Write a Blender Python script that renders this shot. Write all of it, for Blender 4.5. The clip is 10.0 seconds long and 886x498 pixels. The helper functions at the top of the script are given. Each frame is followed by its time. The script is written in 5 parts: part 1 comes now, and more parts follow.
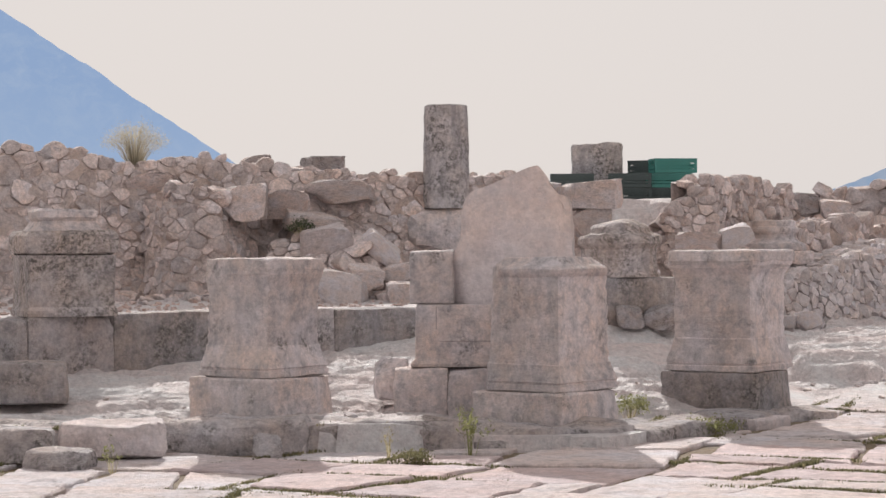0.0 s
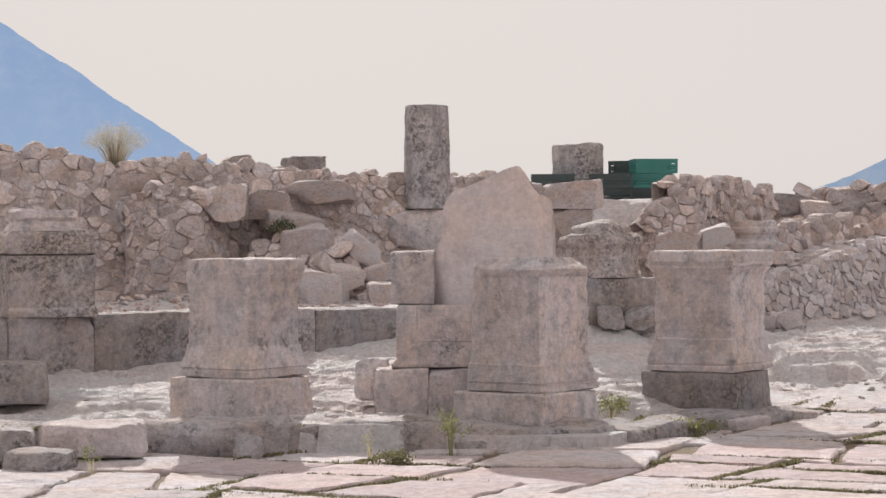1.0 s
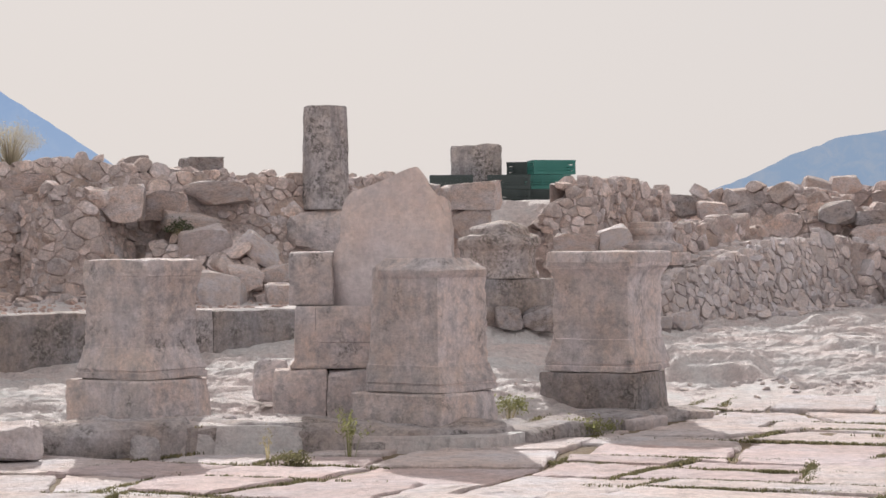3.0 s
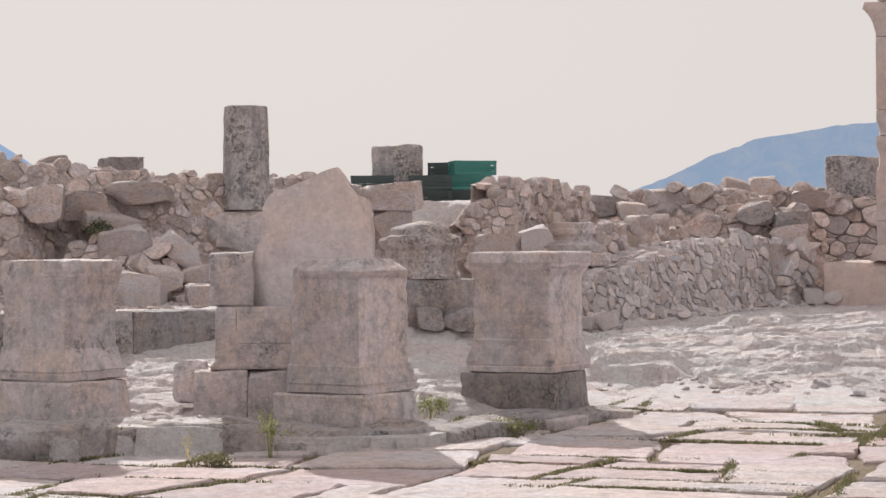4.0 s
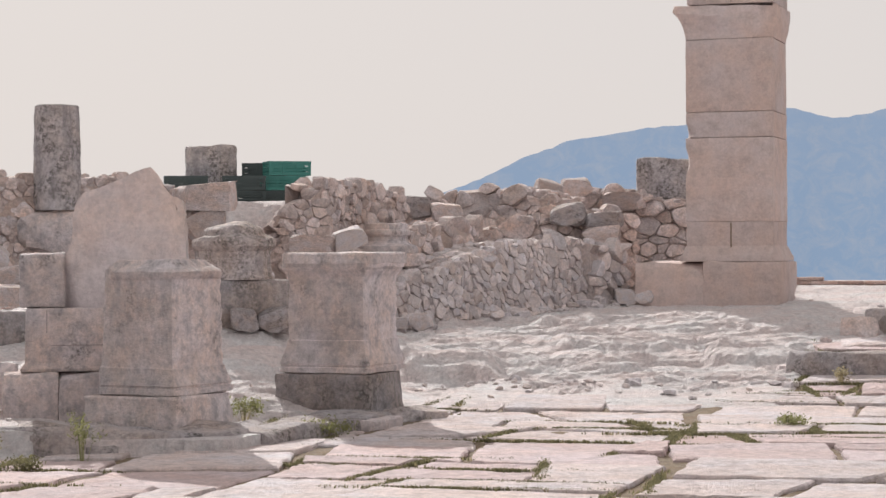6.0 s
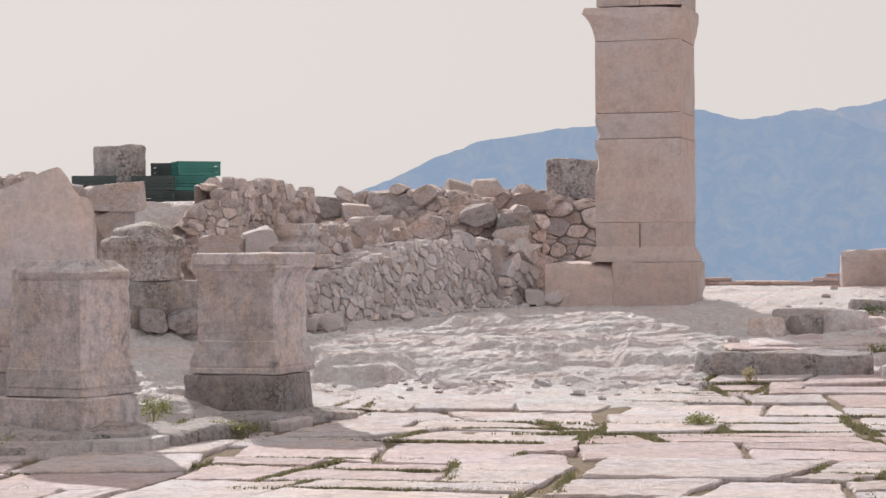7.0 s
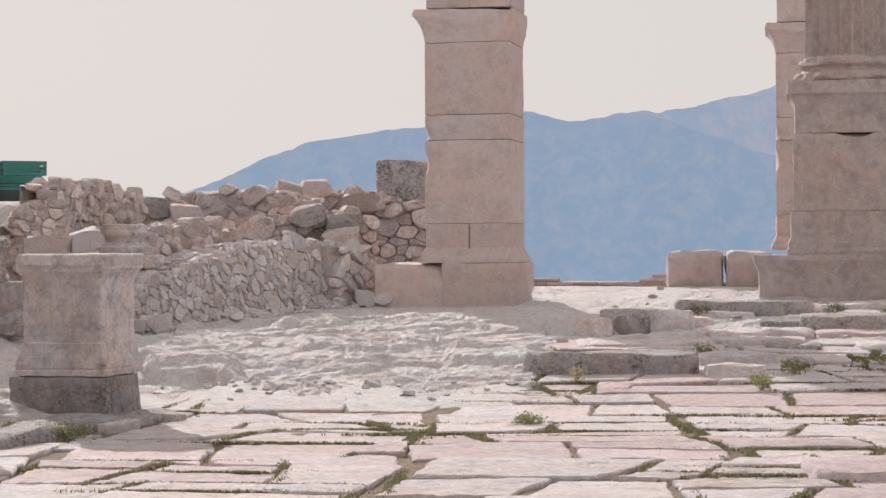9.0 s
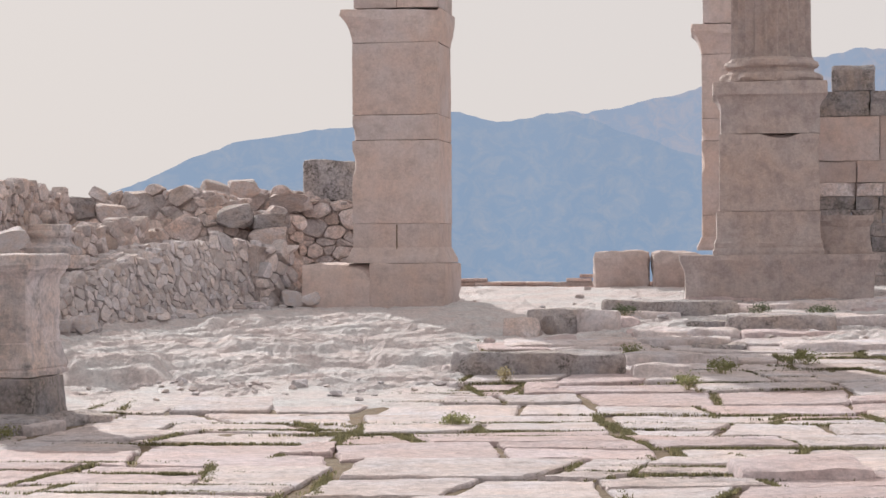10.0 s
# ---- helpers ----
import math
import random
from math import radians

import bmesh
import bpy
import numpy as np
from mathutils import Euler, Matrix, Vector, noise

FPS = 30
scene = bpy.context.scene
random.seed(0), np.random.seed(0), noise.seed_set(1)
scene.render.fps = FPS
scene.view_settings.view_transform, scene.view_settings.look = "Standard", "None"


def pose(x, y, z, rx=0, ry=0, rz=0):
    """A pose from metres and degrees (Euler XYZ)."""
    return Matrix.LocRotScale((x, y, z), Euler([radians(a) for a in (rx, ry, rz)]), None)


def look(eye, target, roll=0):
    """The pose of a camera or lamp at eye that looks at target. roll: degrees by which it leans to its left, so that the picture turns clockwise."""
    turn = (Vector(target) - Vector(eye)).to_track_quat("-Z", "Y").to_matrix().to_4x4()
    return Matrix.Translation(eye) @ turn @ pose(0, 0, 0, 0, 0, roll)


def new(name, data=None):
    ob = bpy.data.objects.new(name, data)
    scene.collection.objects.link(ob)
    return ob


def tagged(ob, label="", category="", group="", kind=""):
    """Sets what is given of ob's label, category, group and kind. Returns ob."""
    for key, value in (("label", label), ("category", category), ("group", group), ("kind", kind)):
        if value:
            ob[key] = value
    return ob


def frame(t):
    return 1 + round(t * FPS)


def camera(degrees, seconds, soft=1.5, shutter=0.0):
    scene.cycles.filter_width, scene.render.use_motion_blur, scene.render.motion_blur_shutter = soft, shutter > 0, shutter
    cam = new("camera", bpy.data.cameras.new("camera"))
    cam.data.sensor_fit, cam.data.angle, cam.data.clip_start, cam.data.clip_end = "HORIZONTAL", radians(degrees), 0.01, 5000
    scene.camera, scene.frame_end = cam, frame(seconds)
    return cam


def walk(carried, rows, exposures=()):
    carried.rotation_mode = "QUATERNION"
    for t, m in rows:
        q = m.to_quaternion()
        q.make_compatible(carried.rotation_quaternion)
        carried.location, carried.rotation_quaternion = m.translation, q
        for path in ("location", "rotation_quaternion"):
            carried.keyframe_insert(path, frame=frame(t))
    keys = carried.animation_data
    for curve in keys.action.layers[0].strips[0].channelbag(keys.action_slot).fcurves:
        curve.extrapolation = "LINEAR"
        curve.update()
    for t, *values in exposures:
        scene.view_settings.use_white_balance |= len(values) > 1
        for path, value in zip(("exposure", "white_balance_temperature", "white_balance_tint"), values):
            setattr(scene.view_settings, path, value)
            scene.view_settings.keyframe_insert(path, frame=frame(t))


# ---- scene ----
cam = camera(24.0, 10.0, soft=1.5)
EYE = 1.30
# The tripod stands still; the head pans to the right: seconds, yaw to the right, pitch, roll, all in degrees.
PAN = [
    (0.0, 0.0, 0.060, 0.33), (0.5, 0.219, 0.062, 0.33), (1.0, 0.527, 0.066, 0.33), (1.5, 1.011, 0.068, 0.33),
    (2.0, 1.605, 0.070, 0.33), (2.5, 2.403, 0.072, 0.33), (4.0, 5.482, 0.076, 0.34), (4.5, 6.742, 0.076, 0.34),
    (5.0, 7.962, 0.074, 0.34), (5.5, 9.295, 0.070, 0.34), (7.0, 13.046, 0.068, 0.33), (7.5, 14.312, 0.068, 0.32),
    (8.0, 15.471, 0.068, 0.32), (8.5, 16.660, 0.069, 0.32), (9.0, 17.720, 0.066, 0.32), (9.5, 18.783, 0.063, 0.32),
    (10.0, 19.713, 0.062, 0.32),
]
walk(cam, [(t, pose(0, 0, EYE, 0, 0, -yaw) @ pose(0, 0, 0, 90 + pitch, 0, 0) @ pose(0, 0, 0, 0, 0, -roll)) for t, yaw, pitch, roll in PAN])

# ---- light: hazy bright sky, low sun from beyond the ruins ----
SUN_EL, SUN_AZ = 27.0, -4.0
world = bpy.data.worlds.new("world")
scene.world = world
world.use_nodes = True
wn, wl = world.node_tree.nodes, world.node_tree.links
wn.clear()
sky = wn.new("ShaderNodeTexSky")
sky.sky_type, sky.sun_disc = "NISHITA", False
sky.sun_elevation, sky.sun_rotation = radians(SUN_EL), radians(SUN_AZ)
sky.air_density, sky.dust_density = 1.0, 3.0
haze = wn.new("ShaderNodeMixRGB")
haze.inputs[0].default_value = 0.982
haze.inputs[2].default_value = (7.32, 6.86, 6.70, 1)
bg = wn.new("ShaderNodeBackground")
bg.inputs[1].default_value = 0.1
wo = wn.new("ShaderNodeOutputWorld")
wl.new(sky.outputs[0], haze.inputs[1])
wl.new(haze.outputs[0], bg.inputs[0])
wl.new(bg.outputs[0], wo.inputs[0])
sun_data = bpy.data.lights.new("sun", "SUN")
sun_data.energy, sun_data.angle, sun_data.color = 5.0, radians(0.6), (1.0, 0.95, 0.90)
sun = new("sun", sun_data)
sun.matrix_world = look((0, 0, 0), (-math.sin(radians(SUN_AZ)) * math.cos(radians(SUN_EL)), -math.cos(radians(SUN_AZ)) * math.cos(radians(SUN_EL)), -math.sin(radians(SUN_EL))))


# ---- plan: bearings in degrees to the right of the first view, distances from the tripod ----
def spot(az, d, z=0.0):
    a = radians(az)
    return Vector((d * math.sin(a), d * math.cos(a), z))


def step(a, b, x):
    t = min(1.0, max(0.0, (x - a) / (b - a)))
    return t * t * (3 - 2 * t)


def ramp(x, *pairs):
    for (a, u), (b, v) in zip(pairs, pairs[1:]):
        if x <= b:
            return u + (v - u) * min(1.0, max(0.0, (x - a) / (b - a)))
    return pairs[-1][1]


def ledge_line(az):
    """Distance of the front of the low stone ledge."""
    return 13.75 + 0.1 * math.sin(az * 0.9) + 2.7 * step(4.0, 10.0, az)


def bench_line(az):
    return 17.0 + (az + 12) * 0.2


def paved(az, d):
    if az < 9.0 and d > ledge_line(az) + 0.4:
        return False
    return d < 18.0 + 0.9 * noise.noise((az * 0.7, 3.3, 0)) + 5.0 * step(19.5, 21.5, az)


def height(x, y, rough=True):
    d, az = math.hypot(x, y), math.degrees(math.atan2(x, y))
    right = 0.06 * max(0.0, d - 17.0)
    left = 0.0
    if d > ledge_line(az):
        low = 0.185 - 0.095 * step(-1.5, 1.5, az)
        left = ramp(d, (13.5, low - 0.02), (15.6, low + 0.01), (17.2, 0.34), (19.0, 0.44 + 0.09 * step(1, 3, az)), (20.0, 0.66), (23.0, 0.82))
        if az < 1.5:
            left += (0.76 + 0.03 * max(0, d - 19) - left) * step(bench_line(az) + 0.22, bench_line(az) + 0.3, d)
    mix = step(5.0, 10.0, az)
    z = left + (right - left) * mix
    top = ramp(az, (9.0, 1.94), (13.0, 1.6), (18.0, 0.75))
    near_notch = 0.8 * step(3.5, 4.5, az) * (1 - step(6.5, 7.5, az))
    z += (top - z) * step(25.0 - near_notch + 3.0 * step(6, 11, az), 26.5 - near_notch + 5.5 * step(6, 11, az), d)
    if d > 36:
        z -= 0.45 * (d - 36) if d < 400 else 164
    if not rough:
        return z
    edge = 1 - step(-0.6, 0.0, d - (17.6 + 5.0 * step(19.5, 21.5, az)))
    if az < 9 and d > ledge_line(az):
        edge = 0
    if edge > 0.99:
        return z - 0.06
    z -= 0.06 * edge
    if d < 40:
        # bedrock: thin worn beds that break off in low scarps, cracks between plates, finer breakage on top
        u, w = x * 0.95 + y * 0.30, y * 0.95 - x * 0.30
        u, w = u + 0.35 * noise.noise((u * 1.3, w * 1.3, 0)), w + 0.3 * noise.noise((u * 1.3, w * 1.3, 8))
        near, pts = noise.voronoi((u * 0.6, w * 1.2, 0.3))
        plate = noise.noise(pts[0] * 3.7)
        crack = 1 - min(1.0, (near[1] - near[0]) * 16)
        near2, pts2 = noise.voronoi((u * 2.0, w * 6.0, 0.6))
        chip = noise.noise(pts2[0] * 5.3)
        crack2 = 1 - min(1.0, (near2[1] - near2[0]) * 8)
        start = ledge_line(az) + 0.3 if az < 8 else 18.1 + 0.4 * math.sin(az * 1.7)
        amount = step(0.0, 0.9, d - start)
        broken = min(1.0, max(0.12, 0.6 + 1.3 * noise.noise((x * 0.45, y * 0.6, 3))))
        beds = 0.024 if az > 8 else -0.02
        for size, tall, k in ((0.42, 0.028, 3.0), (1.1, 0.017, 2.4), (2.6, 0.011, 2.2)):
            q = k * (noise.noise((u * size * 0.45, w * size * 1.8, size)) + 0.35 * noise.noise((u * size * 2.6, w * size * 4.2, size)))
            f = q - math.floor(q)
            beds += tall * (math.floor(q) + step(0.86, 1.0, f) - 0.2 * f)
        if az < 1.5 and d > bench_line(az) + 0.2:
            amount, beds = 0.35, 0.0
        z += amount * (1 - 0.6 * step(25, 26, d)) * (0.035 * plate - 0.045 * crack + beds + broken * (0.024 * chip - 0.018 * crack2) + 0.013 * noise.noise((u * 9, w * 16, 6)))
        for a0, a1, d0, rise in ((9.2, 12.3, 19.65, 0.14), (17.6, 20.6, 20.7, 0.10), (12.8, 15.2, 24.0, 0.08), (13.5, 17.2, 21.6, 0.07)):
            side = step(a0, a0 + 0.5, az) * (1 - step(a1 - 0.6, a1, az))
            if side:
                line = d0 + 0.25 * noise.noise((az * 0.8, d0, 0)) + 0.08 * noise.noise((az * 4, d0, 0))
                z += side * rise * (step(line, line + 0.16, d) - step(line + 0.5, line + 2.0, d))
    else:
        z += 0.02 * min(d - 40, 300) * noise.noise((x * 0.01, y * 0.01, 2))
    return z


# ---- materials ----
def nodes_of(name):
    m = bpy.data.materials.new(name)
    m.use_nodes = True
    nt = m.node_tree
    return m, nt.nodes, nt.links, nt.nodes["Principled BSDF"]


def stone(name, pale, warm, dark, stain=0.35, lichen=0.0, size=1.0, rough=0.9, bump=0.5, local=True, varied=0.12, pits=0.3, streak=0.0, mottle=0.45, side_shade=0.0):
    """Weathered limestone: two tones in large clouds, fine grain, brown-grey stains, optional dark lichen, rain streaks
    and painted shade on left-facing sides.
    """
    m, n, l, p = nodes_of(name)
    pale, warm, dark = [(min(0.8, r * 1.205), min(0.8, g * 1.27), min(0.8, b * 1.465)) for r, g, b in (pale, warm, dark)]
    pale, warm = (pale[0] * 0.985, pale[1], min(0.8, pale[2] * 1.03)), (min(0.8, warm[0] * 1.06), warm[1], warm[2] * 0.95)
    tc = n.new("ShaderNodeTexCoord")
    info = n.new("ShaderNodeObjectInfo")
    shift = n.new("ShaderNodeVectorMath")
    shift.operation = "MULTIPLY_ADD"
    shift.inputs[1].default_value = (37.0, 23.0, 51.0)
    l.new(info.outputs["Random"], shift.inputs[0])
    if local:
        l.new(tc.outputs["Object"], shift.inputs[2])
    else:
        g = n.new("ShaderNodeNewGeometry")
        shift.inputs[1].default_value = (0, 0, 0)
        l.new(g.outputs["Position"], shift.inputs[2])

    def cloud(scale, detail, lo, hi, rough_=0.6, stretch=None):
        t = n.new("ShaderNodeTexNoise")
        t.inputs["Scale"].default_value, t.inputs["Detail"].default_value, t.inputs["Roughness"].default_value = scale / size, detail, rough_
        src = shift.outputs[0]
        if stretch:
            mp = n.new("ShaderNodeMapping")
            mp.inputs["Scale"].default_value = stretch
            l.new(src, mp.inputs[0])
            src = mp.outputs[0]
        l.new(src, t.inputs["Vector"])
        r = n.new("ShaderNodeMapRange")
        r.inputs[1].default_value, r.inputs[2].default_value = lo, hi
        l.new(t.outputs["Fac"], r.inputs[0])
        return r.outputs[0], t.outputs["Fac"]

    def mixed(kind, fac, a, b):
        x = n.new("ShaderNodeMixRGB")
        x.blend_type = kind
        for s, v in ((0, fac), (1, a), (2, b)):
            if isinstance(v, (int, float)):
                x.inputs[s].default_value = v
            elif isinstance(v, tuple):
                x.inputs[s].default_value = (*v, 1)
            else:
                l.new(v, x.inputs[s])
        return x.outputs[0]

    def times(a, k):
        x = n.new("ShaderNodeMath")
        x.operation = "MULTIPLY"
        l.new(a, x.inputs[0])
        if isinstance(k, (int, float)):
            x.inputs[1].default_value = k
        else:
            l.new(k, x.inputs[1])
        return x.outputs[0]

    big, _ = cloud(1.3, 4, 0.35, 0.65)
    mid, _ = cloud(5.0, 6, 0.48, 0.66, 0.7)
    fine, fraw = cloud(38.0, 5, 0.3, 0.7, 0.7)
    c = mixed("MIX", big, pale, warm)
    c = mixed("MIX", times(mid, stain), c, dark)
    c = mixed("MULTIPLY", 0.30, c, mixed("MIX", fine, (0.62, 0.60, 0.58), (1.18, 1.16, 1.14)))
    mott, _ = cloud(15.0, 8, 0.40, 0.60, 0.8)
    c = mixed("MULTIPLY", mottle, c, mixed("MIX", mott, (0.55, 0.55, 0.56), (1.2, 1.18, 1.16)))
    speck, _ = cloud(52.0, 3, 0.62, 0.70, 0.6)
    c = mixed("MIX", times(speck, 0.45), c, dark)
    if lichen:
        patch, _ = cloud(2.2, 5, 0.60 - 0.35 * lichen, 0.72 - 0.25 * lichen, 0.65)
        spots, _ = cloud(16.0, 6, 0.44, 0.58, 0.75)
        c = mixed("MIX", times(times(patch, spots), 0.85), c, (0.085, 0.078, 0.070))
        dots, _ = cloud(27.0, 3, 0.63, 0.68, 0.5)
        c = mixed("MIX", times(times(patch, dots), 0.7), c, (0.52, 0.48, 0.43))
    # Left-facing sides greyed in patches: shade and grey stain put into the colour.
    if side_shade:
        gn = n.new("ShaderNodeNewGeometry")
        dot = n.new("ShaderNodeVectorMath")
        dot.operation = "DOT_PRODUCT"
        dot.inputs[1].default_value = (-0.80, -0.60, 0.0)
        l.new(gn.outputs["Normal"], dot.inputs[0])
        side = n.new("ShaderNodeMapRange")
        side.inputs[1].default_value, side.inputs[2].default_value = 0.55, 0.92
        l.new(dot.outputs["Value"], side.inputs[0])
        shade_cloud, _ = cloud(3.0, 6, 0.36, 0.56, 0.7)
        c = mixed("MIX", times(times(side.outputs[0], shade_cloud), side_shade), c, (0.35, 0.335, 0.32))
    if streak:
        run, _ = cloud(6.0, 4, 0.50, 0.68, 0.6, (1.0, 1.0, 0.16))
        c = mixed("MIX", times(run, streak), c, dark)
    isle = n.new("ShaderNodeNewGeometry")
    both = n.new("ShaderNodeMath")
    both.operation = "ADD"
    l.new(info.outputs["Random"], both.inputs[0])
    l.new(isle.outputs["Random Per Island"], both.inputs[1])
    part_of = n.new("ShaderNodeMath")
    part_of.operation = "FRACT"
    l.new(both.outputs[0], part_of.inputs[0])
    vary = n.new("ShaderNodeMapRange")
    vary.inputs[3].default_value, vary.inputs[4].default_value = 1 - varied, 1 + varied
    l.new(part_of.outputs[0], vary.inputs[0])
    hsv = n.new("ShaderNodeHueSaturation")
    l.new(vary.outputs[0], hsv.inputs["Value"])
    l.new(c, hsv.inputs["Color"])
    l.new(hsv.outputs[0], p.inputs["Base Color"])
    p.inputs["Roughness"].default_value = rough
    p.inputs["Specular IOR Level"].default_value = 0.25
    vor = n.new("ShaderNodeTexVoronoi")
    vor.inputs["Scale"].default_value = 22.0 / size
    l.new(shift.outputs[0], vor.inputs["Vector"])
    pit = n.new("ShaderNodeMapRange")
    pit.inputs[1].default_value, pit.inputs[2].default_value = 0.0, 0.35
    l.new(vor.outputs["Distance"], pit.inputs[0])
    rough_cloud, mraw = cloud(9.0, 8, 0.2, 0.8, 0.72)
    total = n.new("ShaderNodeMath")
    total.operation = "MULTIPLY_ADD"
    l.new(pit.outputs[0], total.inputs[0])
    total.inputs[1].default_value = pits * 0.4
    l.new(rough_cloud, total.inputs[2])
    bp = n.new("ShaderNodeBump")
    bp.inputs["Strength"].default_value, bp.inputs["Distance"].default_value = bump, 0.05 * size
    l.new(total.outputs[0], bp.inputs["Height"])
    l.new(bp.outputs[0], p.inputs["Normal"])
    return m


def plain(name, colour, rough=0.7, spread=0.25, scale=12.0, metal=0.0):
    m, n, l, p = nodes_of(name)
    tc = n.new("ShaderNodeTexCoord")
    t = n.new("ShaderNodeTexNoise")
    t.inputs["Scale"].default_value, t.inputs["Detail"].default_value = scale, 5
    l.new(tc.outputs["Object"], t.inputs["Vector"])
    x = n.new("ShaderNodeMixRGB")
    x.inputs[1].default_value = (*[v * (1 - spread) for v in colour], 1)
    x.inputs[2].default_value = (*[v * (1 + spread) for v in colour], 1)
    l.new(t.outputs["Fac"], x.inputs[0])
    l.new(x.outputs[0], p.inputs["Base Color"])
    p.inputs["Roughness"].default_value, p.inputs["Metallic"].default_value = rough, metal
    return m


PALE, WARM, GREY = (0.605, 0.53, 0.465), (0.575, 0.475, 0.395), (0.27, 0.25, 0.235)
M_PED = stone("pedestal limestone", PALE, WARM, GREY, stain=0.7, lichen=0.14, size=0.53, bump=0.8, streak=0.3, pits=0.6, side_shade=0.3)
M_SLAB = stone("smooth broken limestone", (0.558, 0.481, 0.414), (0.538, 0.430, 0.347), (0.372, 0.331, 0.300), stain=0.6, size=1.3, bump=0.5, streak=0.15, mottle=0.25)
M_PED_DARK = stone("lichen-dark limestone", (0.472, 0.410, 0.354), (0.431, 0.354, 0.287), (0.205, 0.184, 0.169), stain=0.6, lichen=0.7, size=0.53, bump=0.7, streak=0.4)
M_BASE = stone("stained plinth limestone", (0.339, 0.306, 0.273), (0.348, 0.291, 0.240), (0.141, 0.132, 0.123), stain=0.7, lichen=0.35, size=0.53, bump=0.7, streak=0.4)
M_COLUMN = stone("lichen-streaked column stone", (0.50, 0.46, 0.42), (0.45, 0.40, 0.35), (0.22, 0.195, 0.175), stain=0.6, lichen=0.58, size=0.7, bump=0.8, streak=0.8)
M_ASHLAR = stone("dressed warm limestone", (0.480, 0.399, 0.337), (0.470, 0.370, 0.304), (0.314, 0.252, 0.204), stain=0.5, size=1.0, bump=0.35, varied=0.07, pits=0.3, mottle=0.2)
M_MONUMENT = stone("stained dressed limestone", (0.417, 0.348, 0.292), (0.397, 0.315, 0.256), (0.237, 0.191, 0.165), stain=0.6, size=1.1, bump=0.5, varied=0.06, pits=0.4, mottle=0.3, streak=0.2)
M_RUBBLE = stone("rubble limestone", (0.597, 0.518, 0.450), (0.566, 0.454, 0.372), (0.322, 0.259, 0.210), stain=0.6, size=0.5, bump=0.9, varied=0.26, mottle=0.6)
M_FIELD = stone("pale fieldstone", (0.573, 0.517, 0.461), (0.531, 0.461, 0.399), (0.329, 0.291, 0.259), stain=0.5, size=0.4, bump=0.7, varied=0.22)
M_PAVE = stone("worn paving limestone", (0.612, 0.546, 0.486), (0.584, 0.496, 0.432), (0.415, 0.333, 0.278), stain=0.6, size=0.9, bump=0.8, varied=0.08)
M_PINK = stone("pinkish paving limestone", (0.551, 0.451, 0.398), (0.509, 0.403, 0.355), (0.382, 0.286, 0.249), stain=0.45, size=1.0, bump=0.7, varied=0.08)
M_LEDGE = stone("weathered kerb limestone", (0.466, 0.419, 0.373), (0.429, 0.363, 0.307), (0.224, 0.196, 0.177), stain=0.6, lichen=0.42, size=0.59, bump=0.9)
M_ROCK = stone("bedrock limestone", (0.674, 0.618, 0.562), (0.640, 0.556, 0.500), (0.472, 0.393, 0.342), stain=0.45, size=0.9, bump=1.0, local=False, mottle=0.4, varied=0.0)
M_FILL = stone("dry earth and mortar fill", (0.54, 0.46, 0.39), (0.49, 0.395, 0.32), (0.34, 0.27, 0.22), stain=0.5, size=0.5, bump=1.0, local=False, varied=0.0)
M_EARTH = stone("brown soil in the joints", (0.232, 0.178, 0.109), (0.194, 0.139, 0.081), (0.116, 0.085, 0.054), stain=0.6, size=0.4, bump=1.0, local=False, varied=0.0)
M_BRICK = stone("thin old brick", (0.525, 0.413, 0.338), (0.475, 0.338, 0.263), (0.300, 0.225, 0.188), stain=0.5, size=0.4, bump=0.6, varied=0.2)
M_CRATE_GREEN = plain("green crate plastic", (0.035, 0.19, 0.165), 0.45, 0.15)
M_CRATE_DARK = plain("dark crate plastic", (0.045, 0.065, 0.065), 0.5, 0.2)
def leafy(name, colour, spread=0.35):
    """Thin leaves and stems that let light through."""
    m, n, l, p = nodes_of(name)
    g = n.new("ShaderNodeNewGeometry")
    x = n.new("ShaderNodeMixRGB")
    x.inputs[1].default_value = (*[v * (1 - spread) for v in colour], 1)
    x.inputs[2].default_value = (*[v * (1 + spread) for v in colour], 1)
    l.new(g.outputs["Random Per Island"], x.inputs[0])
    l.new(x.outputs[0], p.inputs["Base Color"])
    p.inputs["Roughness"].default_value = 0.8
    tr = n.new("ShaderNodeBsdfTranslucent")
    l.new(x.outputs[0], tr.inputs["Color"])
    mx = n.new("ShaderNodeMixShader")
    mx.inputs[0].default_value = 0.5
    l.new(p.outputs[0], mx.inputs[1])
    l.new(tr.outputs[0], mx.inputs[2])
    l.new(mx.outputs[0], n["Material Output"].inputs[0])
    return m


M_GRASS = leafy("short grass", (0.175, 0.165, 0.09))
M_GRASS_DRY = leafy("dry grass", (0.30, 0.26, 0.15))
M_DRY = leafy("dry straw stems", (0.38, 0.33, 0.21))
M_STRAW = leafy("pale straw bush", (0.46, 0.42, 0.33), 0.3)
M_WEED = leafy("yellow-green weed leaves", (0.25, 0.255, 0.12))
M_DARKWEED = leafy("dark low shrub leaves", (0.10, 0.12, 0.07))


